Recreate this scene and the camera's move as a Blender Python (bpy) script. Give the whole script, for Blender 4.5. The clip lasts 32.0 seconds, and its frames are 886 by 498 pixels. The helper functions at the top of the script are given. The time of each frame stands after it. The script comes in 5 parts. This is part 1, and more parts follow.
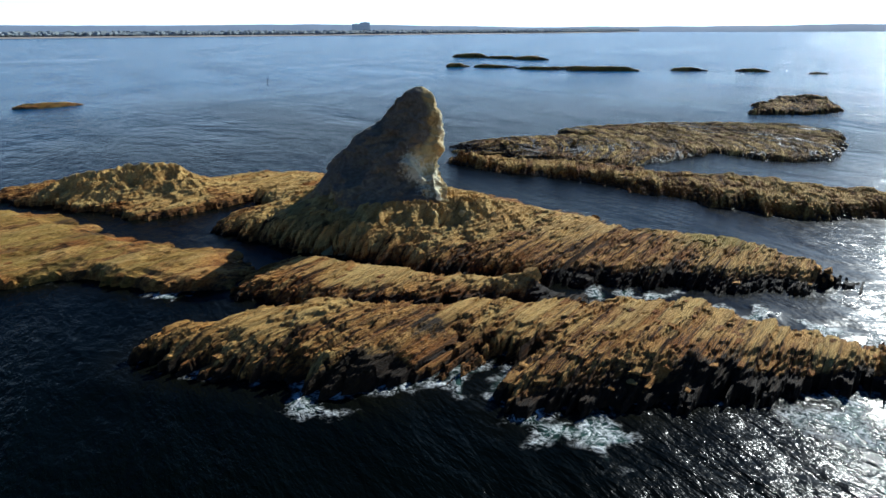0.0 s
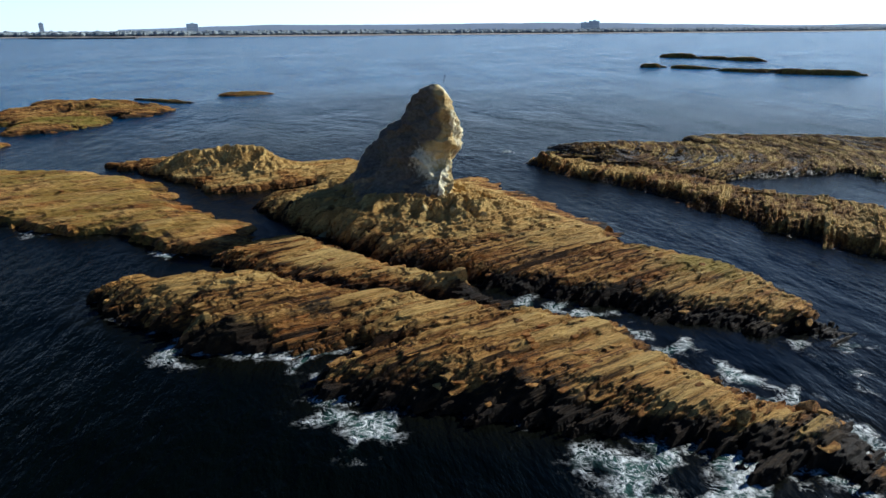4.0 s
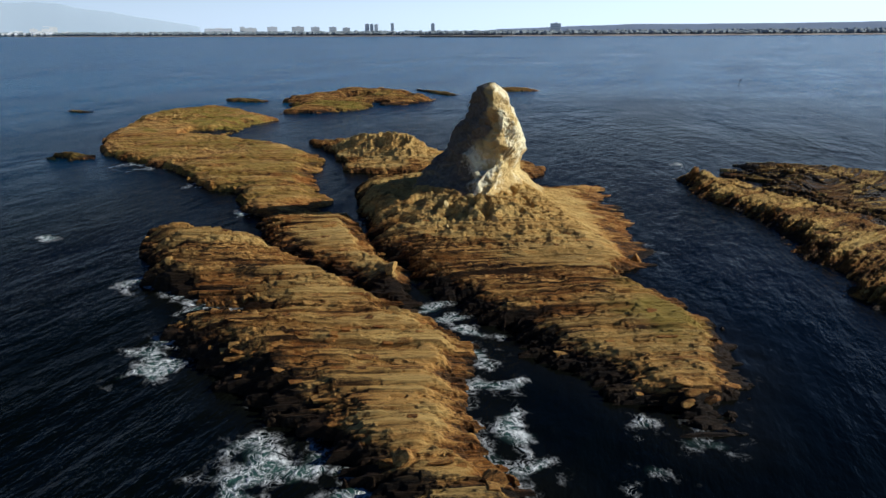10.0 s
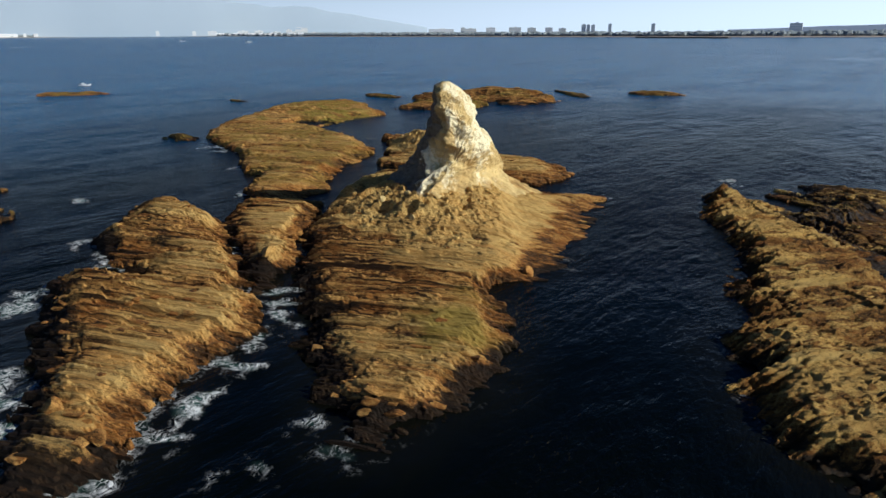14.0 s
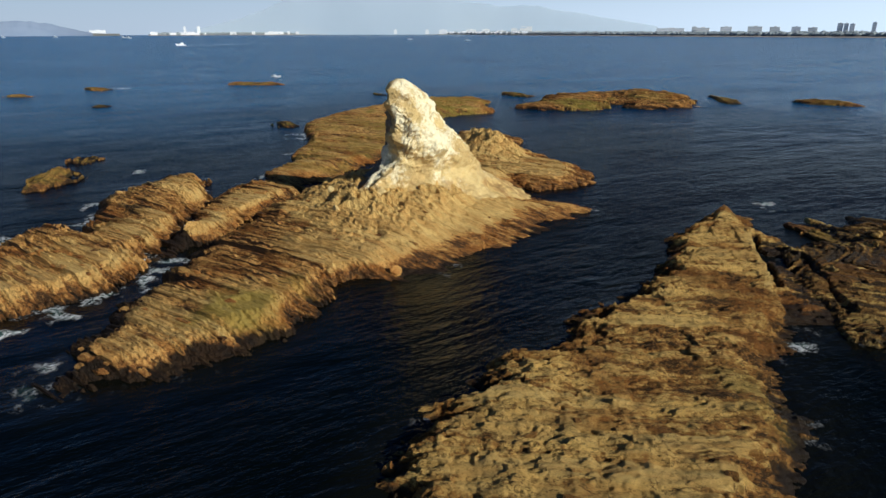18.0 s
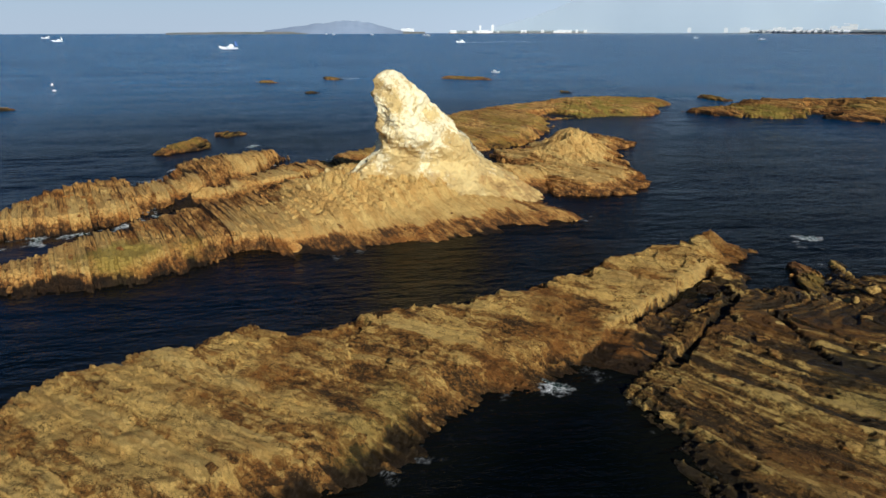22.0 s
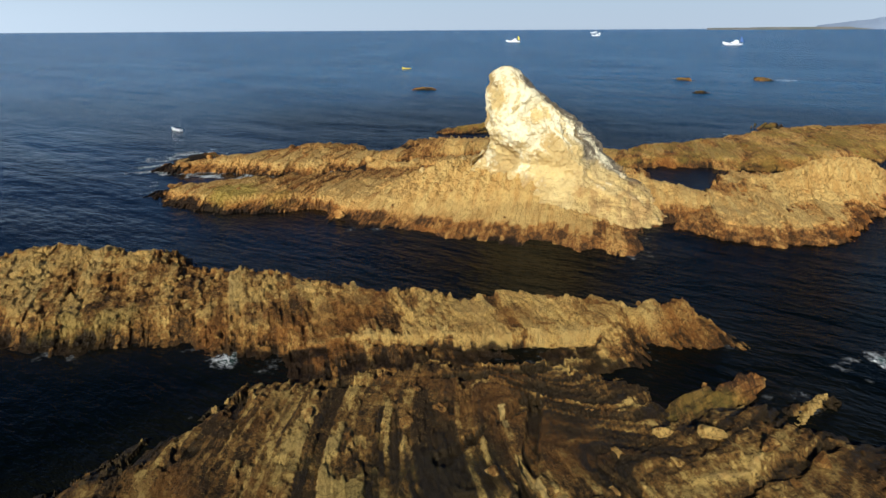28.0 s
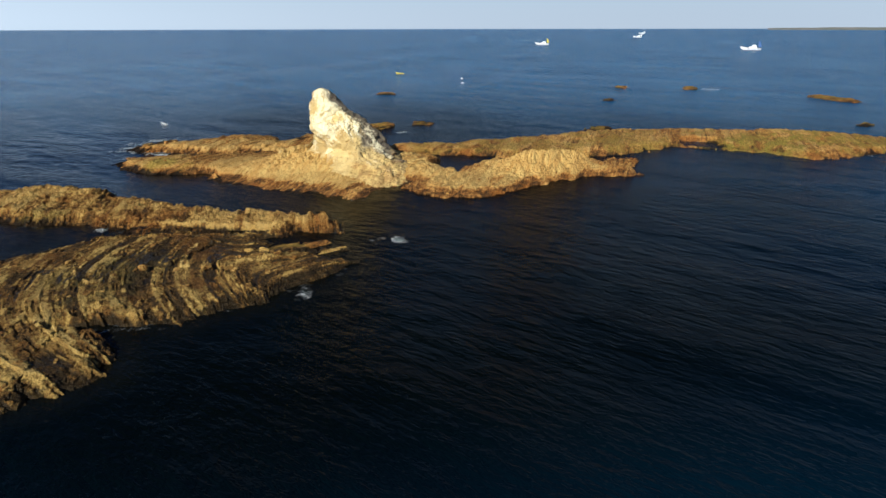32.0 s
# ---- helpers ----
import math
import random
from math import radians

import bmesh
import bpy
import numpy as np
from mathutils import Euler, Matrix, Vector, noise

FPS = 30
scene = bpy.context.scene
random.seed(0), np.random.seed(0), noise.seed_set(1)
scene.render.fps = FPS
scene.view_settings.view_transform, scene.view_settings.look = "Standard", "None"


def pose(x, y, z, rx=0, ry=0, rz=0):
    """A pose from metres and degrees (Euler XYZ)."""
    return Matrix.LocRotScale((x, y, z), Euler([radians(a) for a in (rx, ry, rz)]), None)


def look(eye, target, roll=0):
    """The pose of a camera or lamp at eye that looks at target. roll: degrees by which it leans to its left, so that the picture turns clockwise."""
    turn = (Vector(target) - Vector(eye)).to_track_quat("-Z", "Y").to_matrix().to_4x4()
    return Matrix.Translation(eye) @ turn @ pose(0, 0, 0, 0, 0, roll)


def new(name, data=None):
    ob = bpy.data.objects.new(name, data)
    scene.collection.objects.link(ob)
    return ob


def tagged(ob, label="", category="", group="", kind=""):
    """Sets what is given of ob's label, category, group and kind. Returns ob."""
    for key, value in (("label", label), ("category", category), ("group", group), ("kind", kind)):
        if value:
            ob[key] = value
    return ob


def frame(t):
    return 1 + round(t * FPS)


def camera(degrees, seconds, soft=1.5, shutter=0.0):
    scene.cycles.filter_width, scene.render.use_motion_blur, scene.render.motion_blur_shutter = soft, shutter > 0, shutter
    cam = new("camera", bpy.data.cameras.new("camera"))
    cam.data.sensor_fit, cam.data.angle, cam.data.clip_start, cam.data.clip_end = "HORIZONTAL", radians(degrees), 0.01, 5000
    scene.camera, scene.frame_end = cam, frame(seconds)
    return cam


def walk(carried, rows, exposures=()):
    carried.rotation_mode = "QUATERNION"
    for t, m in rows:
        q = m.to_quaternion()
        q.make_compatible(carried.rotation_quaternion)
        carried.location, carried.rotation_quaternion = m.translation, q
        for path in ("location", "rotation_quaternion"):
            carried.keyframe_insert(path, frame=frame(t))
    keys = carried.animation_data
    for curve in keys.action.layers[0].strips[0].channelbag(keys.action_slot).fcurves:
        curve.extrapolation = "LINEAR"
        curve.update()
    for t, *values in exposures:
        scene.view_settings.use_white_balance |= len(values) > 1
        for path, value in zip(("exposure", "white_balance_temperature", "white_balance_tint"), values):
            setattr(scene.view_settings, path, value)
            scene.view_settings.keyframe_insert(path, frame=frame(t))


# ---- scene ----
cam = camera(69.4, 32.0)
METRES, EYE, TILT, LEAN, TURN = 250.0, 21.2, 0.0, 0.0, 0.0
ROWS = [
    (0.0, 0.0, 0.0, 0.0, -0.06, -18.99, 0.17),
    (0.5, 0.0126, -0.0004, -0.0001, 2.29, -18.96, 0.19),
    (1.0, 0.0242, -0.0, -0.0002, 4.43, -18.95, 0.21),
    (1.5, 0.0365, 0.0007, -0.0001, 6.75, -18.95, 0.26),
    (2.0, 0.0476, 0.0018, -0.0001, 8.91, -18.98, 0.22),
    (2.5, 0.0595, 0.0033, -0.0003, 11.29, -18.95, 0.27),
    (3.0, 0.0697, 0.0051, -0.0, 13.56, -19.0, 0.24),
    (3.5, 0.0805, 0.0074, -0.0, 16.51, -19.03, 0.24),
    (5.5, 0.1189, 0.0208, -0.0008, 27.88, -19.03, 0.38),
    (6.0, 0.1273, 0.025, -0.0009, 30.44, -19.01, 0.38),
    (6.5, 0.1365, 0.0301, -0.0009, 33.23, -19.0, 0.35),
    (7.0, 0.1451, 0.0358, -0.0006, 35.86, -19.0, 0.32),
    (7.5, 0.1541, 0.0426, -0.0008, 38.62, -18.99, 0.29),
    (8.0, 0.1625, 0.0493, -0.0009, 40.97, -18.99, 0.31),
    (8.5, 0.1714, 0.0572, -0.0011, 43.39, -18.98, 0.34),
    (9.0, 0.1795, 0.0652, -0.0012, 45.6, -18.97, 0.34),
    (9.5, 0.1883, 0.0743, -0.0013, 47.96, -18.97, 0.35),
    (10.0, 0.1965, 0.0834, -0.0016, 50.11, -18.93, 0.35),
    (10.5, 0.2054, 0.0942, -0.0019, 52.52, -18.91, 0.38),
    (11.0, 0.2134, 0.1046, -0.0022, 54.73, -18.88, 0.37),
    (11.5, 0.2217, 0.1165, -0.0024, 57.12, -18.84, 0.38),
    (12.0, 0.229, 0.128, -0.0025, 59.34, -18.8, 0.35),
    (12.5, 0.2364, 0.1409, -0.0026, 61.79, -18.77, 0.27),
    (13.0, 0.243, 0.1532, -0.0028, 64.08, -18.77, 0.34),
    (13.5, 0.2495, 0.1669, -0.003, 66.57, -18.76, 0.35),
    (14.0, 0.2549, 0.1797, -0.0033, 68.87, -18.77, 0.33),
    (14.5, 0.2603, 0.1938, -0.0036, 71.37, -18.78, 0.32),
    (16.5, 0.2744, 0.2496, -0.0042, 81.14, -18.8, 0.17),
    (17.0, 0.2764, 0.2632, -0.0042, 83.47, -18.8, 0.15),
    (17.5, 0.2779, 0.278, -0.0042, 85.88, -18.8, 0.15),
    (18.0, 0.2786, 0.2925, -0.0042, 88.12, -18.78, 0.14),
    (18.5, 0.2787, 0.3088, -0.0041, 90.85, -18.78, 0.14),
    (19.0, 0.2781, 0.3243, -0.0042, 93.6, -18.78, 0.13),
    (19.5, 0.2765, 0.3414, -0.0044, 96.72, -18.81, 0.13),
    (20.0, 0.2741, 0.3573, -0.0047, 99.79, -18.81, 0.1),
    (20.5, 0.2708, 0.374, -0.0054, 103.12, -18.82, 0.13),
    (21.0, 0.267, 0.389, -0.0059, 106.15, -18.86, 0.11),
    (21.5, 0.2616, 0.405, -0.0067, 109.43, -18.85, 0.11),
    (22.0, 0.256, 0.4196, -0.0071, 112.57, -18.85, 0.12),
    (22.5, 0.2491, 0.435, -0.0076, 116.39, -18.83, 0.09),
    (23.0, 0.2419, 0.4486, -0.0079, 120.03, -18.85, 0.06),
    (23.5, 0.2334, 0.4625, -0.0081, 124.11, -18.88, 0.01),
    (24.0, 0.2246, 0.4746, -0.0081, 128.1, -18.93, 0.03),
    (24.5, 0.2143, 0.4867, -0.0081, 132.47, -18.96, 0.02),
    (26.5, 0.1685, 0.5241, -0.0078, 148.24, -19.04, 0.22),
    (27.0, 0.1568, 0.5312, -0.0076, 151.05, -19.07, 0.23),
    (27.5, 0.1443, 0.5379, -0.0074, 153.69, -19.1, 0.25),
    (28.0, 0.133, 0.5437, -0.0074, 156.76, -19.08, 0.27),
    (28.5, 0.1227, 0.551, -0.0077, 159.03, -19.04, 0.27),
    (29.0, 0.1149, 0.5596, -0.0079, 159.48, -19.06, 0.27),
    (29.5, 0.108, 0.5713, -0.0077, 159.47, -19.1, 0.26),
    (30.0, 0.1002, 0.592, -0.0073, 159.06, -19.18, 0.23),
    (30.5, 0.0917, 0.622, -0.0073, 161.64, -19.23, 0.24),
    (31.0, 0.0819, 0.6553, -0.0043, 162.08, -19.27, 0.21),
    (31.5, 0.0683, 0.7091, 0.007, 161.96, -19.3, 0.11),
    (32.0, 0.0551, 0.7632, 0.0191, 161.8, -19.25, 0.07),
]

EXPOSURES = [(0.0, 0.52, 4920, 4), (6.0, 0.24, 5080, 7), (13.0, 0.06, 5250, 9), (21.0, 0.13, 5300, 8), (25.0, 0.25, 5350, 8), (32.0, 0.28, 5380, 8)]
walk(cam, [(t, pose(0, 0, EYE, TILT, LEAN, TURN) @ pose(METRES * x, METRES * y, METRES * z, 90 + pitch, roll, yaw)) for t, x, y, z, yaw, pitch, roll in ROWS], EXPOSURES)

# ---- daylight ----
SUN_AZ, SUN_EL = 40.0, 28.0  # degrees from +y towards +x, and above the horizon
world = bpy.data.worlds.new("sky")
scene.world = world
world.use_nodes = True
wn = world.node_tree
sky = wn.nodes.new("ShaderNodeTexSky")
sky.sky_type, sky.sun_disc = "NISHITA", False
sky.sun_elevation, sky.sun_rotation = radians(SUN_EL), radians(SUN_AZ)
sky.air_density, sky.dust_density, sky.ozone_density = 1.0, 0.0, 6.0
deep_sky = wn.nodes.new("ShaderNodeGamma")  # a clear sky that deepens overhead
deep_sky.inputs[1].default_value = 1.3
wn.links.new(sky.outputs[0], deep_sky.inputs[0])
way = wn.nodes.new("ShaderNodeTexCoord")
axes = wn.nodes.new("ShaderNodeSeparateXYZ")
wn.links.new(way.outputs["Generated"], axes.inputs[0])


def sky_maths(op, a, b=0.0):
    n = wn.nodes.new("ShaderNodeMath")
    n.operation = op
    for socket, value in zip(n.inputs, (a, b)):
        if isinstance(value, float):
            socket.default_value = value
        else:
            wn.links.new(value, socket)
    return n.outputs[0]


def sky_mix(k, a, b):
    n = wn.nodes.new("ShaderNodeMix")
    n.data_type = "RGBA"
    wn.links.new(k, n.inputs[0])
    for socket, value in ((n.inputs[6], a), (n.inputs[7], b)):
        if isinstance(value, tuple):
            socket.default_value = (*value, 1)
        else:
            wn.links.new(value, socket)
    return n.outputs[2]


# sea haze lies all round the horizon, thinning upwards and whiter on the sun's side
sunward = sky_maths("ADD", sky_maths("MULTIPLY", axes.outputs[0], 0.5 * math.sin(radians(SUN_AZ))), sky_maths("MULTIPLY", axes.outputs[1], 0.5 * math.cos(radians(SUN_AZ))))
sun_side = sky_maths("ADD", sunward, 0.5)
thinning = sky_maths("SUBTRACT", 9.0, sky_maths("MULTIPLY", sky_maths("MULTIPLY", sun_side, sun_side), 5.5))
rise = sky_maths("MULTIPLY", sky_maths("MAXIMUM", axes.outputs[2], 0.0), thinning)
haze_depth = sky_maths("POWER", 2.718, sky_maths("MULTIPLY", sky_maths("MULTIPLY", rise, rise), -1.0))
haze = sky_mix(sun_side, (0.46, 0.485, 0.50), (1.2, 1.27, 1.25))
clear = wn.nodes.new("ShaderNodeVectorMath")
clear.operation = "SCALE"
clear.inputs["Scale"].default_value = 0.026
wn.links.new(deep_sky.outputs[0], clear.inputs[0])
wn.links.new(sky_mix(sky_maths("MULTIPLY", haze_depth, 0.95), clear.outputs[0], haze), wn.nodes["Background"].inputs[0])
wn.nodes["Background"].inputs[1].default_value = 1.0
sun_dir = Vector((math.sin(radians(SUN_AZ)) * math.cos(radians(SUN_EL)), math.cos(radians(SUN_AZ)) * math.cos(radians(SUN_EL)), math.sin(radians(SUN_EL))))
lamp = bpy.data.lights.new("sun", "SUN")
lamp.energy, lamp.angle, lamp.color = 5.0, radians(0.53), (1.0, 0.85, 0.64)
sun = new("sun", lamp)
sun.matrix_world = look(sun_dir * 100, (0, 0, 0))


# ---- noise on arrays ----
def hash2(i, j, seed=0):
    """A number from 0 to 1 for each pair of whole numbers."""
    h = (i.astype(np.int64) * 374761393 + j.astype(np.int64) * 668265263 + seed * 974711) & 0xFFFFFFFF
    h = ((h ^ (h >> 13)) * 1274126177) & 0xFFFFFFFF
    return ((h ^ (h >> 16)) & 0xFFFFFF) / float(0xFFFFFF)


def vnoise(x, y, seed=0):
    i, j = np.floor(x), np.floor(y)
    fx, fy = x - i, y - j
    fx, fy = fx * fx * (3 - 2 * fx), fy * fy * (3 - 2 * fy)
    a, b = hash2(i, j, seed), hash2(i + 1, j, seed)
    c, d = hash2(i, j + 1, seed), hash2(i + 1, j + 1, seed)
    return (a + (b - a) * fx) * (1 - fy) + (c + (d - c) * fx) * fy - 0.5


def fbm(x, y, octaves=4, seed=0):
    total, amp = np.zeros_like(x, dtype=float), 1.0
    for k in range(octaves):
        total += amp * vnoise(x * 2 ** k + 17.3 * k, y * 2 ** k - 9.1 * k, seed + k)
        amp *= 0.5
    return total


def fbm3(x, y, z, octaves=4, seed=0):
    """Noise in space, from three slanting planes of noise."""
    return (fbm(x + 0.31 * z, y - 0.47 * z, octaves, seed) + fbm(y + 0.37 * x, z - 0.29 * x, octaves, seed + 31) + fbm(z + 0.41 * y, x - 0.33 * y, octaves, seed + 67)) * 0.75


def smooth(a, b, x):
    t = np.clip((x - a) / (b - a), 0, 1)
    return t * t * (3 - 2 * t)


def sheet(name, verts, quads, material, attributes=(), flat=False):
    """A mesh from arrays of corners and four-sided faces, with values at the corners."""
    me = bpy.data.meshes.new(name)
    verts, quads = np.asarray(verts, dtype=np.float32), np.asarray(quads, dtype=np.int32)
    n = quads.shape[1]
    me.vertices.add(len(verts))
    me.vertices.foreach_set("co", verts.ravel())
    me.loops.add(quads.size)
    me.loops.foreach_set("vertex_index", quads.ravel())
    me.polygons.add(len(quads))
    me.polygons.foreach_set("loop_start", np.arange(0, quads.size, n, dtype=np.int32))
    me.update(calc_edges=True)
    me.polygons.foreach_set("use_smooth", np.full(len(quads), not flat))
    for key, values in attributes:
        at = me.attributes.new(key, "FLOAT", "POINT")
        at.data.foreach_set("value", np.asarray(values, dtype=np.float32))
    me.materials.append(material)
    me.update()
    return me


# ---- materials ----
def material(name):
    m = bpy.data.materials.new(name)
    m.use_nodes = True
    return m, m.node_tree, m.node_tree.nodes["Principled BSDF"]


def node(tree, kind, **values):
    n = tree.nodes.new(kind)
    for key, value in values.items():
        n.inputs[key.replace("_", " ")].default_value = value
    return n


def mix(tree, factor, a, b):
    """Colour a where factor is 0, b where it is 1; each a socket or a colour."""
    n = tree.nodes.new("ShaderNodeMix")
    n.data_type = "RGBA"
    for socket, value in ((n.inputs[0], factor), (n.inputs[6], a), (n.inputs[7], b)):
        if isinstance(value, bpy.types.NodeSocket):
            tree.links.new(value, socket)
        else:
            socket.default_value = value if isinstance(value, float) else (*value, 1)
    return n.outputs[2]


def maths(tree, op, a, b=0.0):
    n = tree.nodes.new("ShaderNodeMath")
    n.operation = op
    for socket, value in zip(n.inputs, (a, b)):
        if isinstance(value, bpy.types.NodeSocket):
            tree.links.new(value, socket)
        else:
            socket.default_value = value
    return n.outputs[0]


def span(tree, value, low, high):
    n = tree.nodes.new("ShaderNodeMapRange")
    n.interpolation_type = "SMOOTHSTEP"
    tree.links.new(value, n.inputs[0])
    n.inputs[1].default_value, n.inputs[2].default_value = low, high
    return n.outputs[0]


def grain(tree, scale, detail=6.0, turn=0.0, stretch=(1, 1, 1), rough=0.6):
    """Noise in metres of the world, turned about the vertical and drawn out along the bedding."""
    geo = tree.nodes.new("ShaderNodeNewGeometry")
    mp = tree.nodes.new("ShaderNodeMapping")
    mp.vector_type = "TEXTURE"
    mp.inputs["Rotation"].default_value = (0, 0, radians(turn))
    mp.inputs["Scale"].default_value = stretch
    tree.links.new(geo.outputs["Position"], mp.inputs[0])
    n = node(tree, "ShaderNodeTexNoise", Scale=scale, Detail=detail, Roughness=rough)
    tree.links.new(mp.outputs[0], n.inputs[0])
    return n.outputs[0]


def attribute(tree, name):
    n = tree.nodes.new("ShaderNodeAttribute")
    n.attribute_name = name
    return n.outputs["Fac"]


def bump(tree, bsdf, heights, strength=0.6):
    last = None
    for value, distance in heights:
        n = node(tree, "ShaderNodeBump", Strength=strength, Distance=distance)
        tree.links.new(value, n.inputs["Height"])
        if last:
            tree.links.new(last, n.inputs["Normal"])
        last = n.outputs[0]
    tree.links.new(last, bsdf.inputs["Normal"])


def lerp(tree, k, a, b):
    return maths(tree, "ADD", maths(tree, "MULTIPLY", maths(tree, "SUBTRACT", b, a), k), a)


def chips(tree, scale, strike, stretch, warp=0.9):
    """Broken plates of rock: a random value for each."""
    geo = tree.nodes.new("ShaderNodeNewGeometry")
    ripple = node(tree, "ShaderNodeTexNoise", Scale=0.9 * scale, Detail=5.0, Roughness=0.6)
    tree.links.new(geo.outputs["Position"], ripple.inputs["Vector"])
    wv = tree.nodes.new("ShaderNodeVectorMath")
    wv.operation = "MULTIPLY_ADD"
    tree.links.new(ripple.outputs["Color"], wv.inputs[0])
    wv.inputs[1].default_value = (warp / scale, warp / scale, 0.5 * warp / scale)
    tree.links.new(geo.outputs["Position"], wv.inputs[2])
    mp = tree.nodes.new("ShaderNodeMapping")
    mp.vector_type = "TEXTURE"
    mp.inputs["Rotation"].default_value = (0, 0, radians(strike))
    mp.inputs["Scale"].default_value = stretch
    tree.links.new(wv.outputs[0], mp.inputs[0])
    vo = node(tree, "ShaderNodeTexVoronoi", Scale=scale)
    tree.links.new(mp.outputs[0], vo.inputs["Vector"])
    split = tree.nodes.new("ShaderNodeSeparateColor")
    tree.links.new(vo.outputs["Color"], split.inputs[0])
    return split.outputs[0]


def reef_rock(name, strike, pale, mid, dark, weed_shade_colour, algae_colour, rust, run, wet=0.75, lean=4.0, rugged=1.0):
    """Bedded sandstone: every bed with its own tone, jointed into plates, rusty, weedy and mossy in places, with scarp
    shade painted in.
    """
    m, t, b = material(name)
    bedding = attribute(t, "bedding")
    beds = grain(t, 1.1, 6.0, strike, (1.2 * run, 1, 2), 0.62)
    thin = grain(t, 5.0, 5.0, strike, (1.5 * run, 1, 1.5), 0.65)
    blotch = grain(t, 0.13, 6.0, 0.0, (1, 1, 1), 0.6)
    stain = grain(t, 0.4, 8.0, strike, (1.8, 1, 1), 0.72)
    grit = grain(t, 3.0, 9.0, strike, (1.6, 1, 1), 0.75)
    speck = grain(t, 11.0, 5.0, 0.0, (1, 1, 1), 0.75)
    slab = chips(t, 0.7, strike, (lean, 1, 1.2))
    chip = chips(t, 2.3, strike, (0.8 * lean, 1, 1.2))
    flake = chips(t, 6.5, strike, (0.6 * lean, 1, 1.2))
    cleft = maths(t, "ABSOLUTE", maths(t, "SUBTRACT", grain(t, 1.0, 9.0, strike, (0.7 * lean, 1, 1), 0.62), 0.5))
    chink = maths(t, "ABSOLUTE", maths(t, "SUBTRACT", grain(t, 4.5, 7.0, strike, (0.6 * lean, 1, 1), 0.66), 0.5))
    tone = attribute(t, "tone")
    v = maths(t, "ADD", maths(t, "MULTIPLY", tone, 0.55), maths(t, "MULTIPLY", slab, 0.22))
    v = maths(t, "ADD", v, maths(t, "MULTIPLY", chip, 0.22))
    v = maths(t, "ADD", v, maths(t, "MULTIPLY", maths(t, "SUBTRACT", stain, 0.5), 1.3))
    v = maths(t, "ADD", v, maths(t, "MULTIPLY", maths(t, "SUBTRACT", beds, 0.5), lerp(t, bedding, 0.3, 1.0)))
    v = maths(t, "ADD", v, maths(t, "MULTIPLY", maths(t, "SUBTRACT", grit, 0.5), 0.8))
    v = maths(t, "ADD", v, maths(t, "MULTIPLY", maths(t, "SUBTRACT", flake, 0.5), 0.2))
    c = mix(t, span(t, v, 0.42, 0.72), mid, pale)
    c = mix(t, maths(t, "MULTIPLY", span(t, v, 0.40, 0.22), 0.9), c, dark)
    dry = maths(t, "SUBTRACT", 1.0, span(t, tone, 0.75, 1.2))
    c = mix(t, maths(t, "MULTIPLY", maths(t, "MULTIPLY", span(t, maths(t, "ADD", blotch, maths(t, "MULTIPLY", maths(t, "SUBTRACT", stain, 0.5), 0.5)), 0.5, 0.62), 0.65), dry), c, rust)
    c = mix(t, maths(t, "MULTIPLY", span(t, tone, 0.7, 1.3), 0.75), c, mix(t, span(t, stain, 0.4, 0.6), (0.62, 0.44, 0.14), (0.47, 0.295, 0.08)))
    scored = maths(t, "MULTIPLY", span(t, bedding, 0.05, 0.5), span(t, stain, 0.36, 0.5))
    c = mix(t, maths(t, "MULTIPLY", maths(t, "MULTIPLY", span(t, thin, 0.54, 0.6), scored), 0.9), c, dark)
    c = mix(t, maths(t, "MULTIPLY", maths(t, "MULTIPLY", span(t, thin, 0.44, 0.38), scored), 0.5), c, pale)
    c = mix(t, maths(t, "MULTIPLY", span(t, grit, 0.6, 0.66), 0.7), c, dark)
    c = mix(t, maths(t, "MULTIPLY", span(t, cleft, 0.012, 0.003), 0.85), c, dark)
    c = mix(t, maths(t, "MULTIPLY", span(t, chink, 0.014, 0.003), 0.6), c, dark)
    c = mix(t, maths(t, "MULTIPLY", maths(t, "MULTIPLY", span(t, chink, 0.13, 0.2), span(t, v, 0.3, 0.6)), 0.75), c, pale)
    c = mix(t, maths(t, "MULTIPLY", span(t, speck, 0.57, 0.68), 0.55), c, dark)
    c = mix(t, maths(t, "MULTIPLY", span(t, speck, 0.44, 0.34), 0.5), c, pale)
    c = mix(t, span(t, maths(t, "ADD", attribute(t, "seam"), maths(t, "MULTIPLY", maths(t, "SUBTRACT", grit, 0.5), 1.2)), 0.45, 0.95), c, dark)
    bare = maths(t, "MULTIPLY", span(t, maths(t, "ADD", tone, maths(t, "MULTIPLY", maths(t, "SUBTRACT", stain, 0.5), 1.2)), 0.85, 1.4), 0.55)  # dry, dusty, sun-bleached ground
    c = mix(t, bare, c, mix(t, span(t, beds, 0.42, 0.58), (0.64, 0.445, 0.148), (0.49, 0.285, 0.078)))
    moss = maths(t, "MULTIPLY", attribute(t, "algae"), span(t, stain, 0.36, 0.56))
    c = mix(t, moss, c, algae_colour)
    ragged = maths(t, "ADD", maths(t, "MULTIPLY", maths(t, "SUBTRACT", stain, 0.5), 1.0), maths(t, "MULTIPLY", maths(t, "SUBTRACT", grit, 0.5), 1.4))
    # the seaweed mask also carries shade painted on the scarps
    weed_shade = span(t, maths(t, "ADD", attribute(t, "weed_shade"), ragged), 0.35, 0.8)
    c = mix(t, maths(t, "MULTIPLY", weed_shade, 0.94), c, weed_shade_colour)
    t.links.new(c, b.inputs["Base Color"])
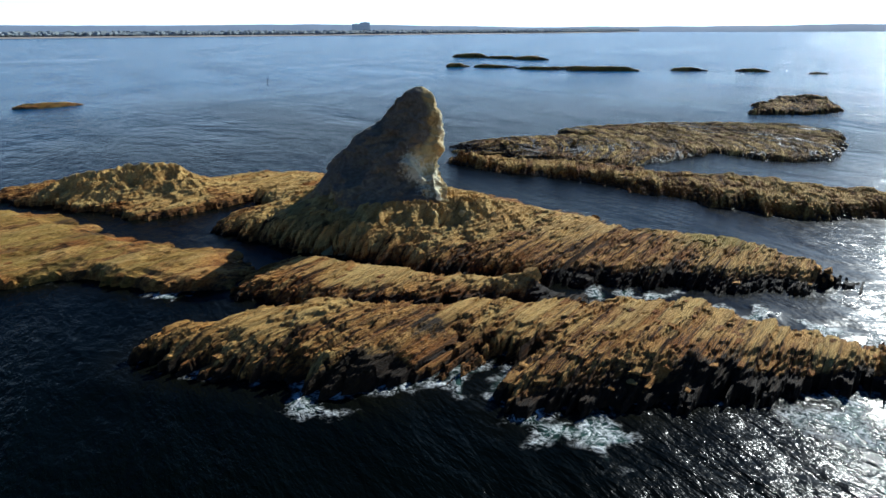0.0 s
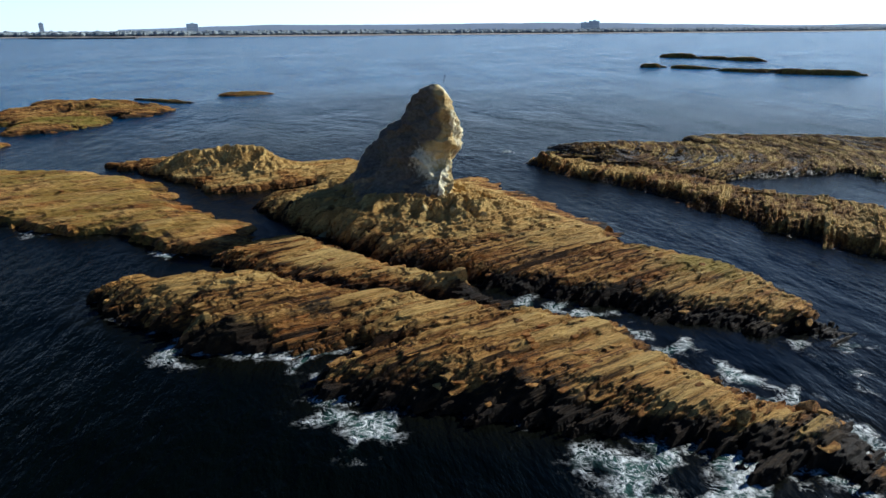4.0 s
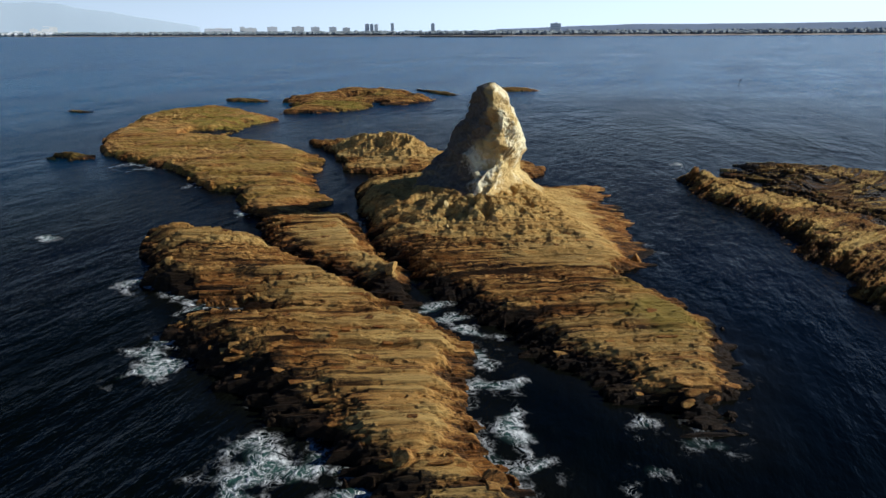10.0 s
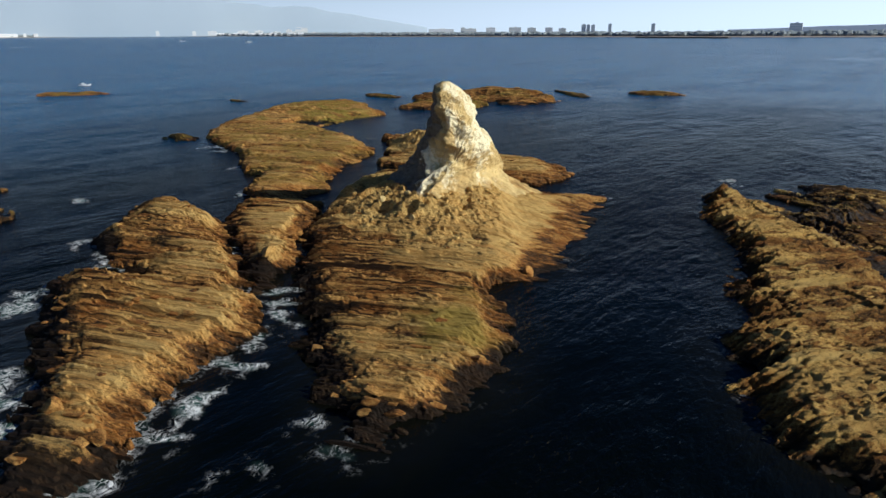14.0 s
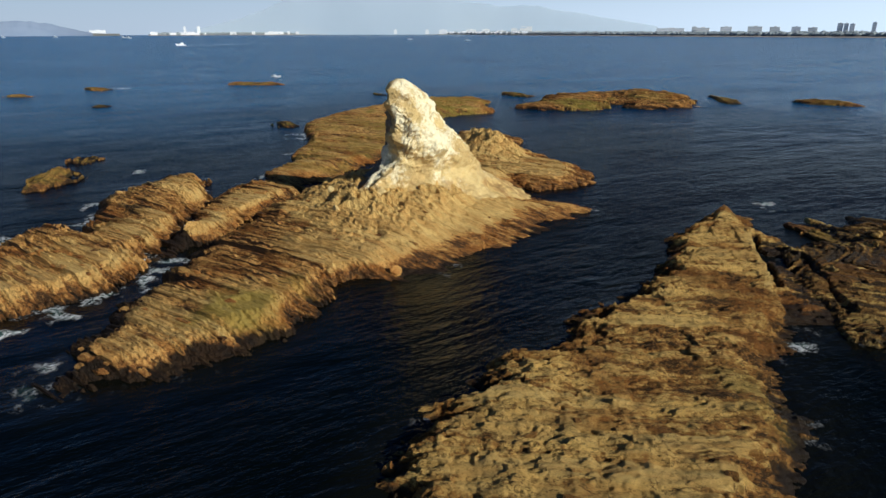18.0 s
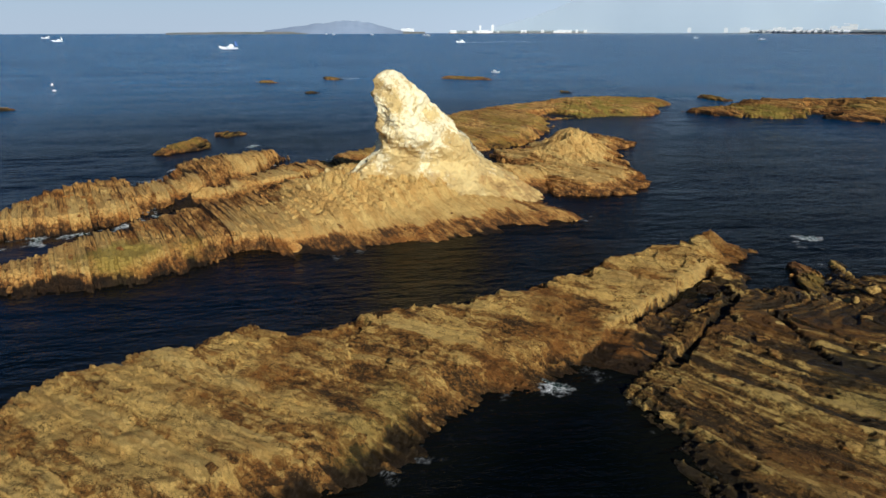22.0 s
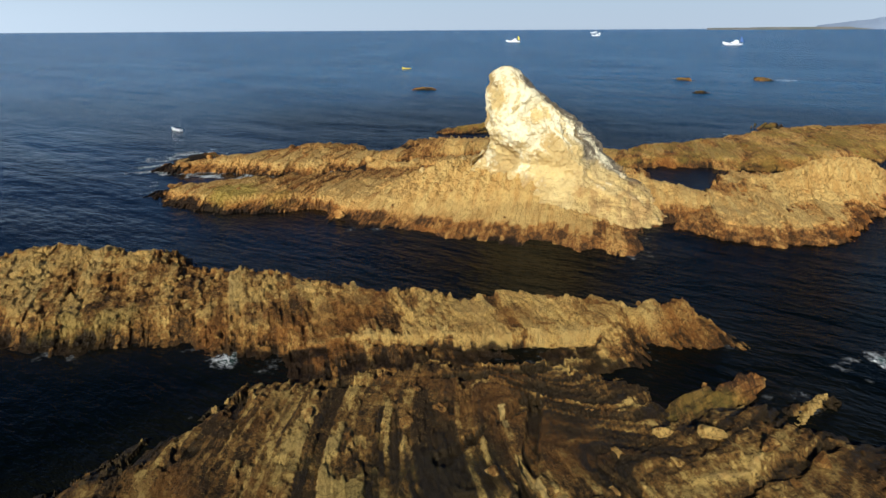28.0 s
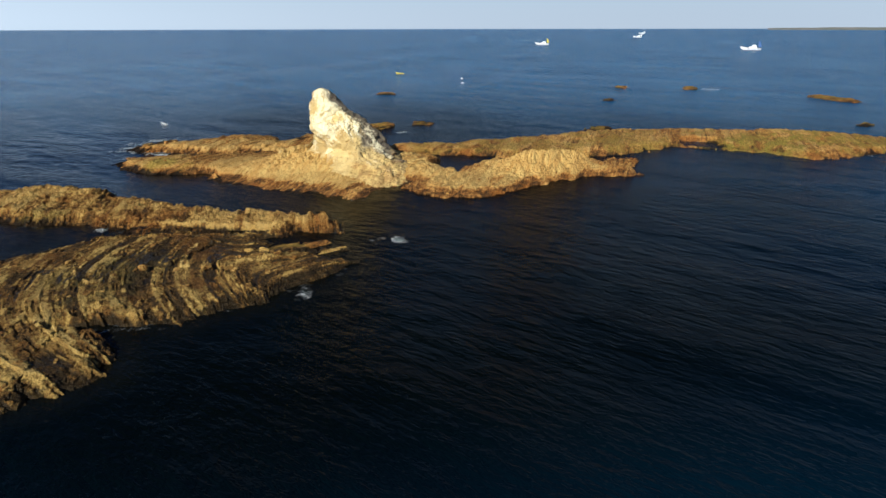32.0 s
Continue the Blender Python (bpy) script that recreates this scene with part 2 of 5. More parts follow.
    rough = mix(t, weed_shade, (0.9, 0.9, 0.9), (wet, wet, wet))
    t.links.new(rough, b.inputs["Roughness"])
    b.inputs["Specular IOR Level"].default_value = 0.15
    bump(t, b, ((maths(t, "MULTIPLY", beds, bedding), 0.3), (maths(t, "MULTIPLY", thin, scored), 0.14), (slab, 0.16), (chip, 0.13), (cleft, 0.3 * rugged), (chink, 0.08 * rugged), (grit, 0.14 * rugged), (flake, 0.05), (speck, 0.05)), 1.0)
    return m


ROCK = reef_rock("bedded_sandstone", 54, (0.58, 0.325, 0.086), (0.26, 0.110, 0.024), (0.046, 0.025, 0.011), (0.011, 0.008, 0.005), (0.235, 0.185, 0.030), (0.31, 0.115, 0.018), 26.0)
ROCK_NORTH = reef_rock("bedded_mudstone", 82, (0.68, 0.44, 0.12), (0.28, 0.132, 0.028), (0.034, 0.020, 0.009), (0.020, 0.013, 0.006), (0.12, 0.11, 0.025), (0.24, 0.095, 0.017), 14.0, 0.42, 2.2, 2.2)

ROCK_WET = reef_rock("weedy_mudstone", 84, (0.56, 0.38, 0.105), (0.20, 0.104, 0.024), (0.028, 0.018, 0.008), (0.030, 0.021, 0.009), (0.085, 0.085, 0.022), (0.17, 0.075, 0.016), 8.0, 0.4, 1.8, 1.6)


def stack_rock():
    m, t, b = material("weathered_tuff")
    coarse = grain(t, 0.35, 6.0)
    fine = grain(t, 2.5, 8.0)
    bed = grain(t, 1.1, 6.0, 54, (5, 1, 1.4))
    pits = node(t, "ShaderNodeTexVoronoi", Scale=1.6)
    geo = t.nodes.new("ShaderNodeNewGeometry")
    t.links.new(geo.outputs["Position"], pits.inputs["Vector"])
    c = mix(t, span(t, coarse, 0.35, 0.65), (0.50, 0.355, 0.135), (0.64, 0.49, 0.205))
    c = mix(t, maths(t, "MULTIPLY", span(t, bed, 0.53, 0.7), 0.45), c, (0.30, 0.19, 0.08))
    c = mix(t, maths(t, "MULTIPLY", span(t, fine, 0.58, 0.75), 0.45), c, (0.18, 0.115, 0.055))
    # shade of the sunless flanks, painted in as dark grey
    dark = span(t, maths(t, "ADD", attribute(t, "flank_shade"), maths(t, "MULTIPLY", maths(t, "SUBTRACT", coarse, 0.5), 1.2)), 0.3, 0.75)
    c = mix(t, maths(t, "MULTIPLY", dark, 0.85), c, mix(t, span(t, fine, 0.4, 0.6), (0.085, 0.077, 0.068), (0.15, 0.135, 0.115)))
    # bird lime, raised on the sunny side as painted sunlight
    lime = span(t, maths(t, "ADD", attribute(t, "guano_sunlit"), maths(t, "MULTIPLY", maths(t, "SUBTRACT", fine, 0.5), 1.1)), 0.34, 0.72)
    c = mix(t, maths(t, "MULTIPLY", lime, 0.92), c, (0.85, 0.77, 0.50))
    worn = span(t, maths(t, "ADD", attribute(t, "foot"), maths(t, "MULTIPLY", maths(t, "SUBTRACT", fine, 0.5), 1.2)), 0.25, 0.85)
    c = mix(t, maths(t, "MULTIPLY", worn, 0.65), c, mix(t, span(t, bed, 0.42, 0.58), (0.60, 0.42, 0.14), (0.34, 0.19, 0.055)))
    t.links.new(c, b.inputs["Base Color"])
    b.inputs["Roughness"].default_value = 0.92
    b.inputs["Specular IOR Level"].default_value = 0.2
    bump(t, b, ((coarse, 0.6), (bed, 0.4), (fine, 0.32), (pits.outputs["Distance"], 0.05)), 0.85)
    return m


STACK = stack_rock()


def sea_water():
    """Dark clear water with ripples; lacy foam where the sea breaks."""
    m, t, b = material("sea_water")
    swell = grain(t, 0.3, 5.0, 28, (1, 2.6, 1))
    chop = grain(t, 1.0, 4.0, 32, (1, 3.0, 1))
    ripple = grain(t, 3.2, 3.0, 28, (1, 2.4, 1))
    slick = grain(t, 0.012, 5.0, -35, (1, 5.0, 1))
    wave = grain(t, 0.09, 6.0, 28, (1, 3.0, 1))
    geo = t.nodes.new("ShaderNodeNewGeometry")
    warp = node(t, "ShaderNodeTexNoise", Scale=0.45, Detail=4.0)
    t.links.new(geo.outputs["Position"], warp.inputs["Vector"])
    wv = t.nodes.new("ShaderNodeVectorMath")
    wv.operation = "MULTIPLY_ADD"
    t.links.new(warp.outputs["Color"], wv.inputs[0])
    wv.inputs[1].default_value = (4.5, 4.5, 0)
    t.links.new(geo.outputs["Position"], wv.inputs[2])
    lace = t.nodes.new("ShaderNodeTexVoronoi")
    lace.feature = "DISTANCE_TO_EDGE"
    lace.inputs["Scale"].default_value = 0.95
    t.links.new(wv.outputs[0], lace.inputs["Vector"])
    lace2 = t.nodes.new("ShaderNodeTexVoronoi")
    lace2.feature = "DISTANCE_TO_EDGE"
    lace2.inputs["Scale"].default_value = 2.6
    t.links.new(wv.outputs[0], lace2.inputs["Vector"])
    f = attribute(t, "foam")
    patchy, froth = grain(t, 0.7, 5.0), grain(t, 3.0, 6.0, 0.0, (1, 1, 1), 0.7)
    where = span(t, f, 0.1, 0.38)
    dense = maths(t, "ADD", f, maths(t, "MULTIPLY", maths(t, "SUBTRACT", patchy, 0.55), 2.2))
    thread = maths(t, "MAXIMUM", span(t, lace.outputs["Distance"], 0.13, 0.02), maths(t, "MULTIPLY", span(t, lace2.outputs["Distance"], 0.16, 0.02), 0.75))
    thread = maths(t, "MULTIPLY", maths(t, "MULTIPLY", thread, span(t, dense, 0.2, 0.85)), span(t, froth, 0.36, 0.56))
    surf = maths(t, "MULTIPLY", span(t, maths(t, "ADD", dense, maths(t, "MULTIPLY", maths(t, "SUBTRACT", froth, 0.5), 1.6)), 1.0, 2.0), span(t, lace2.outputs["Distance"], 0.75, 0.25))
    foam = maths(t, "MULTIPLY", maths(t, "MULTIPLY", maths(t, "MAXIMUM", thread, surf), where), 0.95)
    milky = span(t, attribute(t, "foam"), 0.45, 1.1)
    deep = mix(t, maths(t, "MULTIPLY", attribute(t, "shallow"), 0.9), (0.0009, 0.0018, 0.0016), (0.004, 0.0045, 0.0032))
    offshore = attribute(t, "offshore")  # blue depths, with the sky's blue reflection painted into the same colour
    streaks = span(t, grain(t, 0.035, 7.0, 28, (1, 4.0, 1), 0.7), 0.36, 0.62)  # ruffled lanes among smoother water, their changed reflection painted as paler blue
    deep = mix(t, offshore, deep, mix(t, streaks, (0.002, 0.050, 0.135), (0.004, 0.078, 0.180)))
    c = mix(t, maths(t, "MULTIPLY", milky, 0.6), deep, (0.07, 0.15, 0.125))
    c = mix(t, foam, c, (0.82, 0.84, 0.82))
    t.links.new(c, b.inputs["Base Color"])
    rough = mix(t, foam, (0.2, 0.2, 0.2), (0.8, 0.8, 0.8))
    t.links.new(rough, b.inputs["Roughness"])
    b.inputs["IOR"].default_value = 1.333
    # extra reflection added on one side for the sun's glitter
    t.links.new(maths(t, "ADD", maths(t, "MULTIPLY", span(t, slick, 0.52, 0.66), maths(t, "MULTIPLY", offshore, 0.25)), maths(t, "ADD", maths(t, "ADD", 0.035, maths(t, "MULTIPLY", attribute(t, "glitter_side"), 0.12)), maths(t, "MULTIPLY", offshore, maths(t, "ADD", 0.01, maths(t, "MULTIPLY", streaks, 0.07))))), b.inputs["Specular IOR Level"])
    gust = grain(t, 0.05, 4.0, 28, (1, 5.0, 1))
    calm = maths(t, "ADD", maths(t, "MULTIPLY", span(t, slick, 0.38, 0.62), 0.7), maths(t, "MULTIPLY", span(t, gust, 0.36, 0.64), 0.8))
    open_sea = maths(t, "MULTIPLY", maths(t, "SUBTRACT", 1.0, maths(t, "MULTIPLY", attribute(t, "lee"), 0.35)), maths(t, "ADD", maths(t, "MULTIPLY", offshore, 0.65), 0.35))
    calm = maths(t, "MULTIPLY", calm, open_sea)
    bump(t, b, ((maths(t, "MULTIPLY", wave, open_sea), 2.0), (maths(t, "MULTIPLY", swell, open_sea), 1.0), (maths(t, "MULTIPLY", chop, calm), 1.2), (maths(t, "MULTIPLY", ripple, calm), 0.28), (foam, 0.08)), 1.0)
    return m


SEA = sea_water()


def plain(name, colour, rough=0.7, other=None, scale=1.0):
    m, t, b = material(name)
    if other:
        t.links.new(mix(t, span(t, grain(t, scale), 0.4, 0.6), colour, other), b.inputs["Base Color"])
    else:
        b.inputs["Base Color"].default_value = (*colour, 1)
    b.inputs["Roughness"].default_value = rough
    return m


SAND = plain("beach_sand", (0.30, 0.24, 0.19), 0.9, (0.42, 0.35, 0.28), 0.02)
# pines paled to blue-grey: distance haze mixed into their colour
HAZED_PINE = plain("hazed_pine_canopy", (0.25, 0.29, 0.30), 0.9, (0.29, 0.325, 0.33), 0.05)
LAND = plain("inland_ground", (0.16, 0.17, 0.14), 0.9, (0.22, 0.21, 0.18), 0.01)
# the hills' blue is distance haze put into the colour
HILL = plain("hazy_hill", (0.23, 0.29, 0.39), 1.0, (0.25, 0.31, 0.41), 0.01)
CONCRETE = plain("pale_concrete", (0.68, 0.68, 0.65), 0.85, (0.76, 0.76, 0.73), 0.1)
# grey walls paled to near white to carry the distance haze
HAZED_WALL = plain("hazed_render", (0.78, 0.80, 0.82), 0.85, (0.84, 0.85, 0.86), 0.1)
WHITE_WALL = plain("white_render", (0.78, 0.78, 0.74), 0.8, (0.7, 0.7, 0.67), 0.1)
# glass paled as well, for haze over the far windows
GLASS_BAND = plain("window_glass", (0.62, 0.67, 0.71), 0.3)
ARMOUR = plain("breakwater_stone", (0.07, 0.07, 0.07), 0.9, (0.12, 0.12, 0.115), 0.2)
HULL = plain("white_gelcoat", (0.82, 0.83, 0.82), 0.3, (0.76, 0.77, 0.75), 0.4)
YELLOW = plain("yellow_canvas", (0.75, 0.62, 0.05), 0.7, (0.68, 0.55, 0.05), 0.5)
BLUE = plain("blue_paint", (0.06, 0.13, 0.35), 0.5)
DARK_METAL = plain("dark_metal", (0.05, 0.055, 0.06), 0.5)


def part(name, bm, mat, parent=None, label="", flat=True):
    me = bpy.data.meshes.new(name)
    bm.to_mesh(me)
    bm.free()
    me.materials.append(mat)
    if not flat:
        me.polygons.foreach_set("use_smooth", np.full(len(me.polygons), True))
    ob = new(name, me)
    ob.parent = parent
    return tagged(ob, label) if label else ob


def empty(name, at, turn=0.0):
    ob = new(name)
    ob.matrix_world = pose(*at, 0, 0, turn)
    return ob


# ---- reefs: one field of height for each ----
def edge_distance(outline, x, y):
    """Metres inside the outline (below 0: outside)."""
    best, inside = np.full(x.shape, 1e9), np.zeros(x.shape, dtype=bool)
    n = len(outline)
    for k in range(n):
        (ax, ay), (bx, by) = outline[k], outline[(k + 1) % n]
        ex, ey = bx - ax, by - ay
        s = np.clip(((x - ax) * ex + (y - ay) * ey) / (ex * ex + ey * ey), 0, 1)
        best = np.minimum(best, np.hypot(x - ax - s * ex, y - ay - s * ey))
        if ay != by:
            inside ^= ((ay > y) != (by > y)) & (x < ex * (y - ay) / ey + ax)
    return np.where(inside, best, -best)


def folded(x, y):
    """How far the beds of the weedy platform swing: arcs that bow to the east, and a hinge to the west."""
    k = smooth(17, 11.5, x + 0.25 * (y - 120))
    return 0.1045 * y + 0.02 * (y - 120) ** 2 + k * (15 + 0.4 * (x - 15) - 0.9 * (y - 122) - x)


class Reef:
    def __init__(self, outline, top, strike, bumps=(), pools=(), relief=1.0, bed=1.5, fold=0.6, shelf=0.6, weed_shade=0.0, algae=(), cuts=(), scarp=0.0, run=10.0, lines=1.0, lumps=0.3, sand=(), ramp=4.0, quiet=(), band=0.0, ribs=0.0, pale=0.0, grit=1.0, bend=None, skirt=None, jag=0.0, tiers=(), ragged=0.0, seed=1):
        self.outline, self.top, self.strike, self.bumps, self.pools = outline, top, radians(strike), bumps, pools
        self.relief, self.bed, self.fold, self.shelf, self.weed_shade, self.algae, self.cuts, self.scarp, self.run, self.seed = relief, bed, fold, shelf, weed_shade, algae, cuts, scarp, run, seed
        self.lines, self.lumps, self.sand, self.ramp, self.quiet, self.band, self.ribs, self.pale, self.grit, self.bend, self.skirt, self.jag, self.tiers, self.ragged = lines, lumps, sand, ramp, quiet, band, ribs, pale, grit, bend, skirt, jag, tiers, ragged

    def axes(self, x, y):
        c, s = math.cos(self.strike), math.sin(self.strike)
        return x * c + y * s, x * s - y * c

    def broken(self, x, y, size, seed):
        """Plates between irregular joints, each at its own height and tilt."""
        wx = x / size + 0.55 * fbm(x / size * 0.8, y / size * 0.8, 4, seed)
        wy = y / size + 0.55 * fbm(x / size * 0.8 + 7, y / size * 0.8, 4, seed + 1)
        wy = wy + 0.5 * hash2(np.floor(wx), np.floor(wx) * 0, seed + 2)
        i, j = np.floor(wx), np.floor(wy)
        return 0.5 * (hash2(i, j, seed + 3) - 0.5) + 0.5 * (hash2(i, j, seed + 4) - 0.5) * (wx - i - 0.5) + 0.5 * (hash2(i, j, seed + 5) - 0.5) * (wy - j - 0.5)

    def field(self, x, y):
        """Height, tone, seaweed plus painted scarp shade, and moss at places of the plan."""
        u, v = self.axes(x, y)
        k = self.seed
        if self.bend:
            v = v + self.bend(x, y)
        v = v + self.fold * 2.2 * vnoise(u / 17, v / 18, k) + self.fold * 0.35 * vnoise(u / 4, v / 5, k + 1)
        w = v / self.bed + 0.8 * vnoise(v / 2.3, v * 0, k + 2)
        i = np.floor(w)
        f = w - i
        j = np.floor(u / self.run + 9 * hash2(i, i * 0, k + 3) + 0.25 * vnoise(u * 2, v * 2, k + 4))
        r, r2 = hash2(i, i * 0 + 7, k + 5), hash2(i, j, k + 6)
        w2 = w * 3.7 + 0.25 * vnoise(u / 1.7, v, k + 7)
        i2 = np.floor(w2)
        f2 = w2 - i2
        j2 = np.floor(u / (0.4 * self.run) + 5 * hash2(i2, i2 * 0, k + 8))
        r3 = hash2(i2, j2, k + 9)
        w0 = v / 5.5 + 0.7 * vnoise(u / 16, v / 9, k + 17)
        f0 = w0 - np.floor(w0)
        sandy = np.zeros(x.shape)
        for ax, ay, radius, amount in self.sand:
            sandy = np.maximum(sandy, amount * smooth(1.15, 0.5, np.hypot(x - ax, y - ay) / radius + 0.5 * fbm(x / 4, y / 4, 4, k + 20)))
        lines = np.full(x.shape, float(self.lines))
        for ax, ay, radius, amount in self.quiet:
            lines *= 1 - amount * smooth(1.1, 0.6, np.hypot(x - ax, y - ay) / radius + 0.4 * fbm(x / 5, y / 5, 3, k + 43))
        lines *= 1 - 0.4 * np.clip(sandy, 0, 1)
        lines *= 0.5 + 0.5 * smooth(-2, 3, edge_distance(self.outline, x + 2.5, y + 4.3))
        h = 0.3 * (f0 ** 2 - 0.33) + lines * (0.3 * (f - 0.5) + 0.28 * (r - 0.5) + 0.2 * (r2 - 0.5) + 0.15 * (f2 - 0.5) + 0.16 * (r3 - 0.5))
        plate = self.broken(x, y, 3.4, k + 21) + 0.55 * self.broken(x, y, 1.3, k + 27) + 0.3 * self.broken(x, y, 0.5, k + 29)
        h += self.lumps * (plate + 0.3 * fbm(x / 1.6, y / 1.6, 4, k + 33))
        h += (0.3 + self.lumps) * (0.12 - 0.42 * np.abs(fbm(u / 4.5, v / 2.0, 3, k + 34)))
        h += 0.36 * fbm(x / 9, y / 9, 3, k + 10) + 0.05 * fbm(x * 1.3, y * 1.3, 3, k + 11)
        d = edge_distance(self.outline, x, y)
        e = d + np.clip(lines + 0.3, 0, 1) * (1.9 * (r2 - 0.5) + 1.3 * (r3 - 0.5)) + 0.9 * plate + 0.8 * fbm(x / 2.4, y / 2.4, 4, k + 12) + self.ragged * (fbm(x / 9, y / 9, 4, k + 52) - 0.15)
        sx, sy = math.sin(self.strike) * self.scarp, -math.cos(self.strike) * self.scarp
        crest = smooth(-0.75 * self.scarp, 0.6, edge_distance(self.outline, x + sx, y + sy) + 0.8 * (r - 0.5) + 1.4 * fbm(x / 4, y / 4, 3, k + 18)) if self.scarp else np.ones(x.shape)
        # mask for the shade painted on the south-east scarps
        lee = smooth(-1.2 * self.scarp, 0.5, edge_distance(self.outline, x + 1.7 * sx, y + 1.7 * sy) + 1.2 * (r2 - 0.5) + 2.2 * fbm(x / 4, y / 4, 4, k + 46)) if self.scarp else crest
        north = smooth(-0.8 * self.ramp, 0.5, edge_distance(self.outline, x + 0.5 * self.ramp, y + 0.86 * self.ramp) + 0.5 * (r2 - 0.5) + 1.2 * fbm(x / 3, y / 3, 3, k + 40))
        top = np.full(x.shape, float(self.top))
        for bx, by, radius, height in self.bumps:
            g = np.exp(-(((x - bx) ** 2 + (y - by) ** 2) / radius ** 2))
            crag = 0.5 - 2 * np.abs(fbm(x / 1.9, y / 1.9, 4, k + 13))
            top += height * g * (1 + 0.7 * crag)
        for bx, by, radius, depth in self.pools:
            top -= depth * smooth(1.0, 0.6, np.hypot(x - bx, y - by) / radius + 0.5 * fbm(x / 3, y / 3, 3, k + 14))
        sunk = np.zeros(x.shape)
        for ax, ay, bx, by, width, depth in self.cuts:
            ex, ey = bx - ax, by - ay
            q = np.clip(((x - ax) * ex + (y - ay) * ey) / (ex * ex + ey * ey), 0, 1)
            near = np.hypot(x - ax - q * ex, y - ay - q * ey) + 0.5 * fbm(x / 2, y / 2, 3, k + 19)
            g = smooth(width, width * 0.6, near)
            top -= depth * g
            sunk = np.maximum(sunk, g * min(1.0, depth))
        lower = np.zeros(x.shape)
        lip = np.zeros(x.shape)
        for ax, ay, bx, by, drop in self.tiers:  # a long step down on the right of the line, with a clean lip
            ex, ey = bx - ax, by - ay
            q, far = ((x - ax) * ex + (y - ay) * ey) / (ex * ex + ey * ey), ((x - ax) * ey - (y - ay) * ex) / math.hypot(ex, ey)
            far = far + 0.5 * fbm(x / 3, y / 3, 3, k + 51) + 0.5 * (r2 - 0.5)
            ends = smooth(-0.08, 0.02, q) * smooth(1.08, 0.98, q)
            lower = np.maximum(lower, drop * ends * smooth(-0.05, 0.2, far))
            lip = np.maximum(lip, ends * smooth(-1.1, -0.2, far) * smooth(0.15, 0.0, far))
        top = top - lower
        rise = smooth(-0.6, 0.6 * self.shelf, e)
        rise = (0.72 * rise + 0.28 * smooth(0.2, 2.6, e)) * (0.5 + 0.5 * crest) * (0.45 + 0.55 * north)
        # the beds break off in ledges, each block at its own level
        shift = 0.8 * (r2 - 0.5) + 0.6 * (r3 - 0.5) + 0.8 * plate
        base = (top + 0.06) * rise
        q = base / 0.3 + shift
        ledge = np.floor(q) + smooth(0.74, 1.0, q - np.floor(q)) - shift + 0.36
        base = 0.3 * base + 0.7 * 0.3 * ledge * smooth(0.02, 0.3, base) + 0.7 * base * smooth(0.3, 0.02, base)
        z = -1.0 + 0.94 * smooth(-1.1, 0.25, e) + base + self.relief * h * (0.4 + 0.6 * rise)
        if self.jag:
            teeth = np.maximum(0, 0.6 - 2.2 * np.abs(fbm(u / 3.0, v / 1.0, 4, k + 49)))
            z += self.jag * teeth * smooth(4.5, 1.0, edge_distance(self.outline, x - 1.5, y - 2.5)) * smooth(0.2, 1.3, e)
        if self.skirt:
            sx0, sy0, nx0, ny0, width = self.skirt
            g = smooth(0, width, nx0 * (x - sx0) + ny0 * (y - sy0)) * smooth(-24, -17, x) * smooth(24, 18, x)
            z = z + g * (np.minimum(z, -0.1 + 0.2 * np.clip(e, -3, 13) + 0.3 * h + 0.2 * fbm(x / 2.2, y / 2.2, 4, k + 47)) - z)
        tone = 0.4 * r + 0.3 * r2 + 0.3 * r3 + 0.9 * sandy + 0.25 * self.lumps * plate + self.band * (r - 0.5 + 0.9 * (hash2(i2, i2 * 0 + 3, k + 50) - 0.5)) + self.pale
        # 1.3 * (1 - lee) paints scarp shade in with the real seaweed
        weed_shade = self.weed_shade + 0.9 * smooth(0.95, 0.0, z + 0.5 * (r3 - 0.5)) + 0.9 * fbm(x / 5, y / 5, 4, k + 15) - 0.15 + 0.35 * (0.5 - r2) - 0.7 * np.clip(sandy, 0, 0.8) - 0.9 * self.band * (r - 0.5 + 0.9 * (hash2(i2, i2 * 0 + 3, k + 50) - 0.5)) + 1.3 * (1 - lee) + 0.6 * sunk
        moss = np.zeros(x.shape)
        for ax, ay, radius, amount in self.algae:
            moss = np.maximum(moss, amount * smooth(1.0, 0.35, np.hypot(x - ax, y - ay) / radius + 0.9 * fbm(x / 3, y / 3, 3, k + 16)))
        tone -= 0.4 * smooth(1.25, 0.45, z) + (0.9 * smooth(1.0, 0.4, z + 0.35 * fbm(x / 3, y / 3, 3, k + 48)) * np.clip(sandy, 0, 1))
        tone, weed_shade = tone + 0.6 * lip - 0.25 * np.clip(lower, 0, 1), weed_shade + 0.55 * np.clip(1.4 * lower, 0, 1) - 0.8 * lip
        rib = (hash2(i2, j2, k + 44) > 0.86) * smooth(-0.1, 0.25, fbm(x / 4, y / 4, 3, k + 45))
        tone, weed_shade = tone + self.ribs * rib, weed_shade - 1.2 * self.ribs * rib
        gap = np.minimum(f2, 1 - f2)
        seam = np.exp(-(gap / 0.14) ** 2) * hash2(i2 + np.where(f2 > 0.5, 1, 0), i2 * 0, k + 41) + 0.8 * np.exp(-(np.minimum(f, 1 - f) / 0.06) ** 2)
        seam = np.clip(seam * (0.35 + 1.3 * (0.5 + fbm(x / 3, y / 3, 3, k + 42))) * 1.0, 0, 1.3) * np.clip(0.25 + lines, 0, 1)
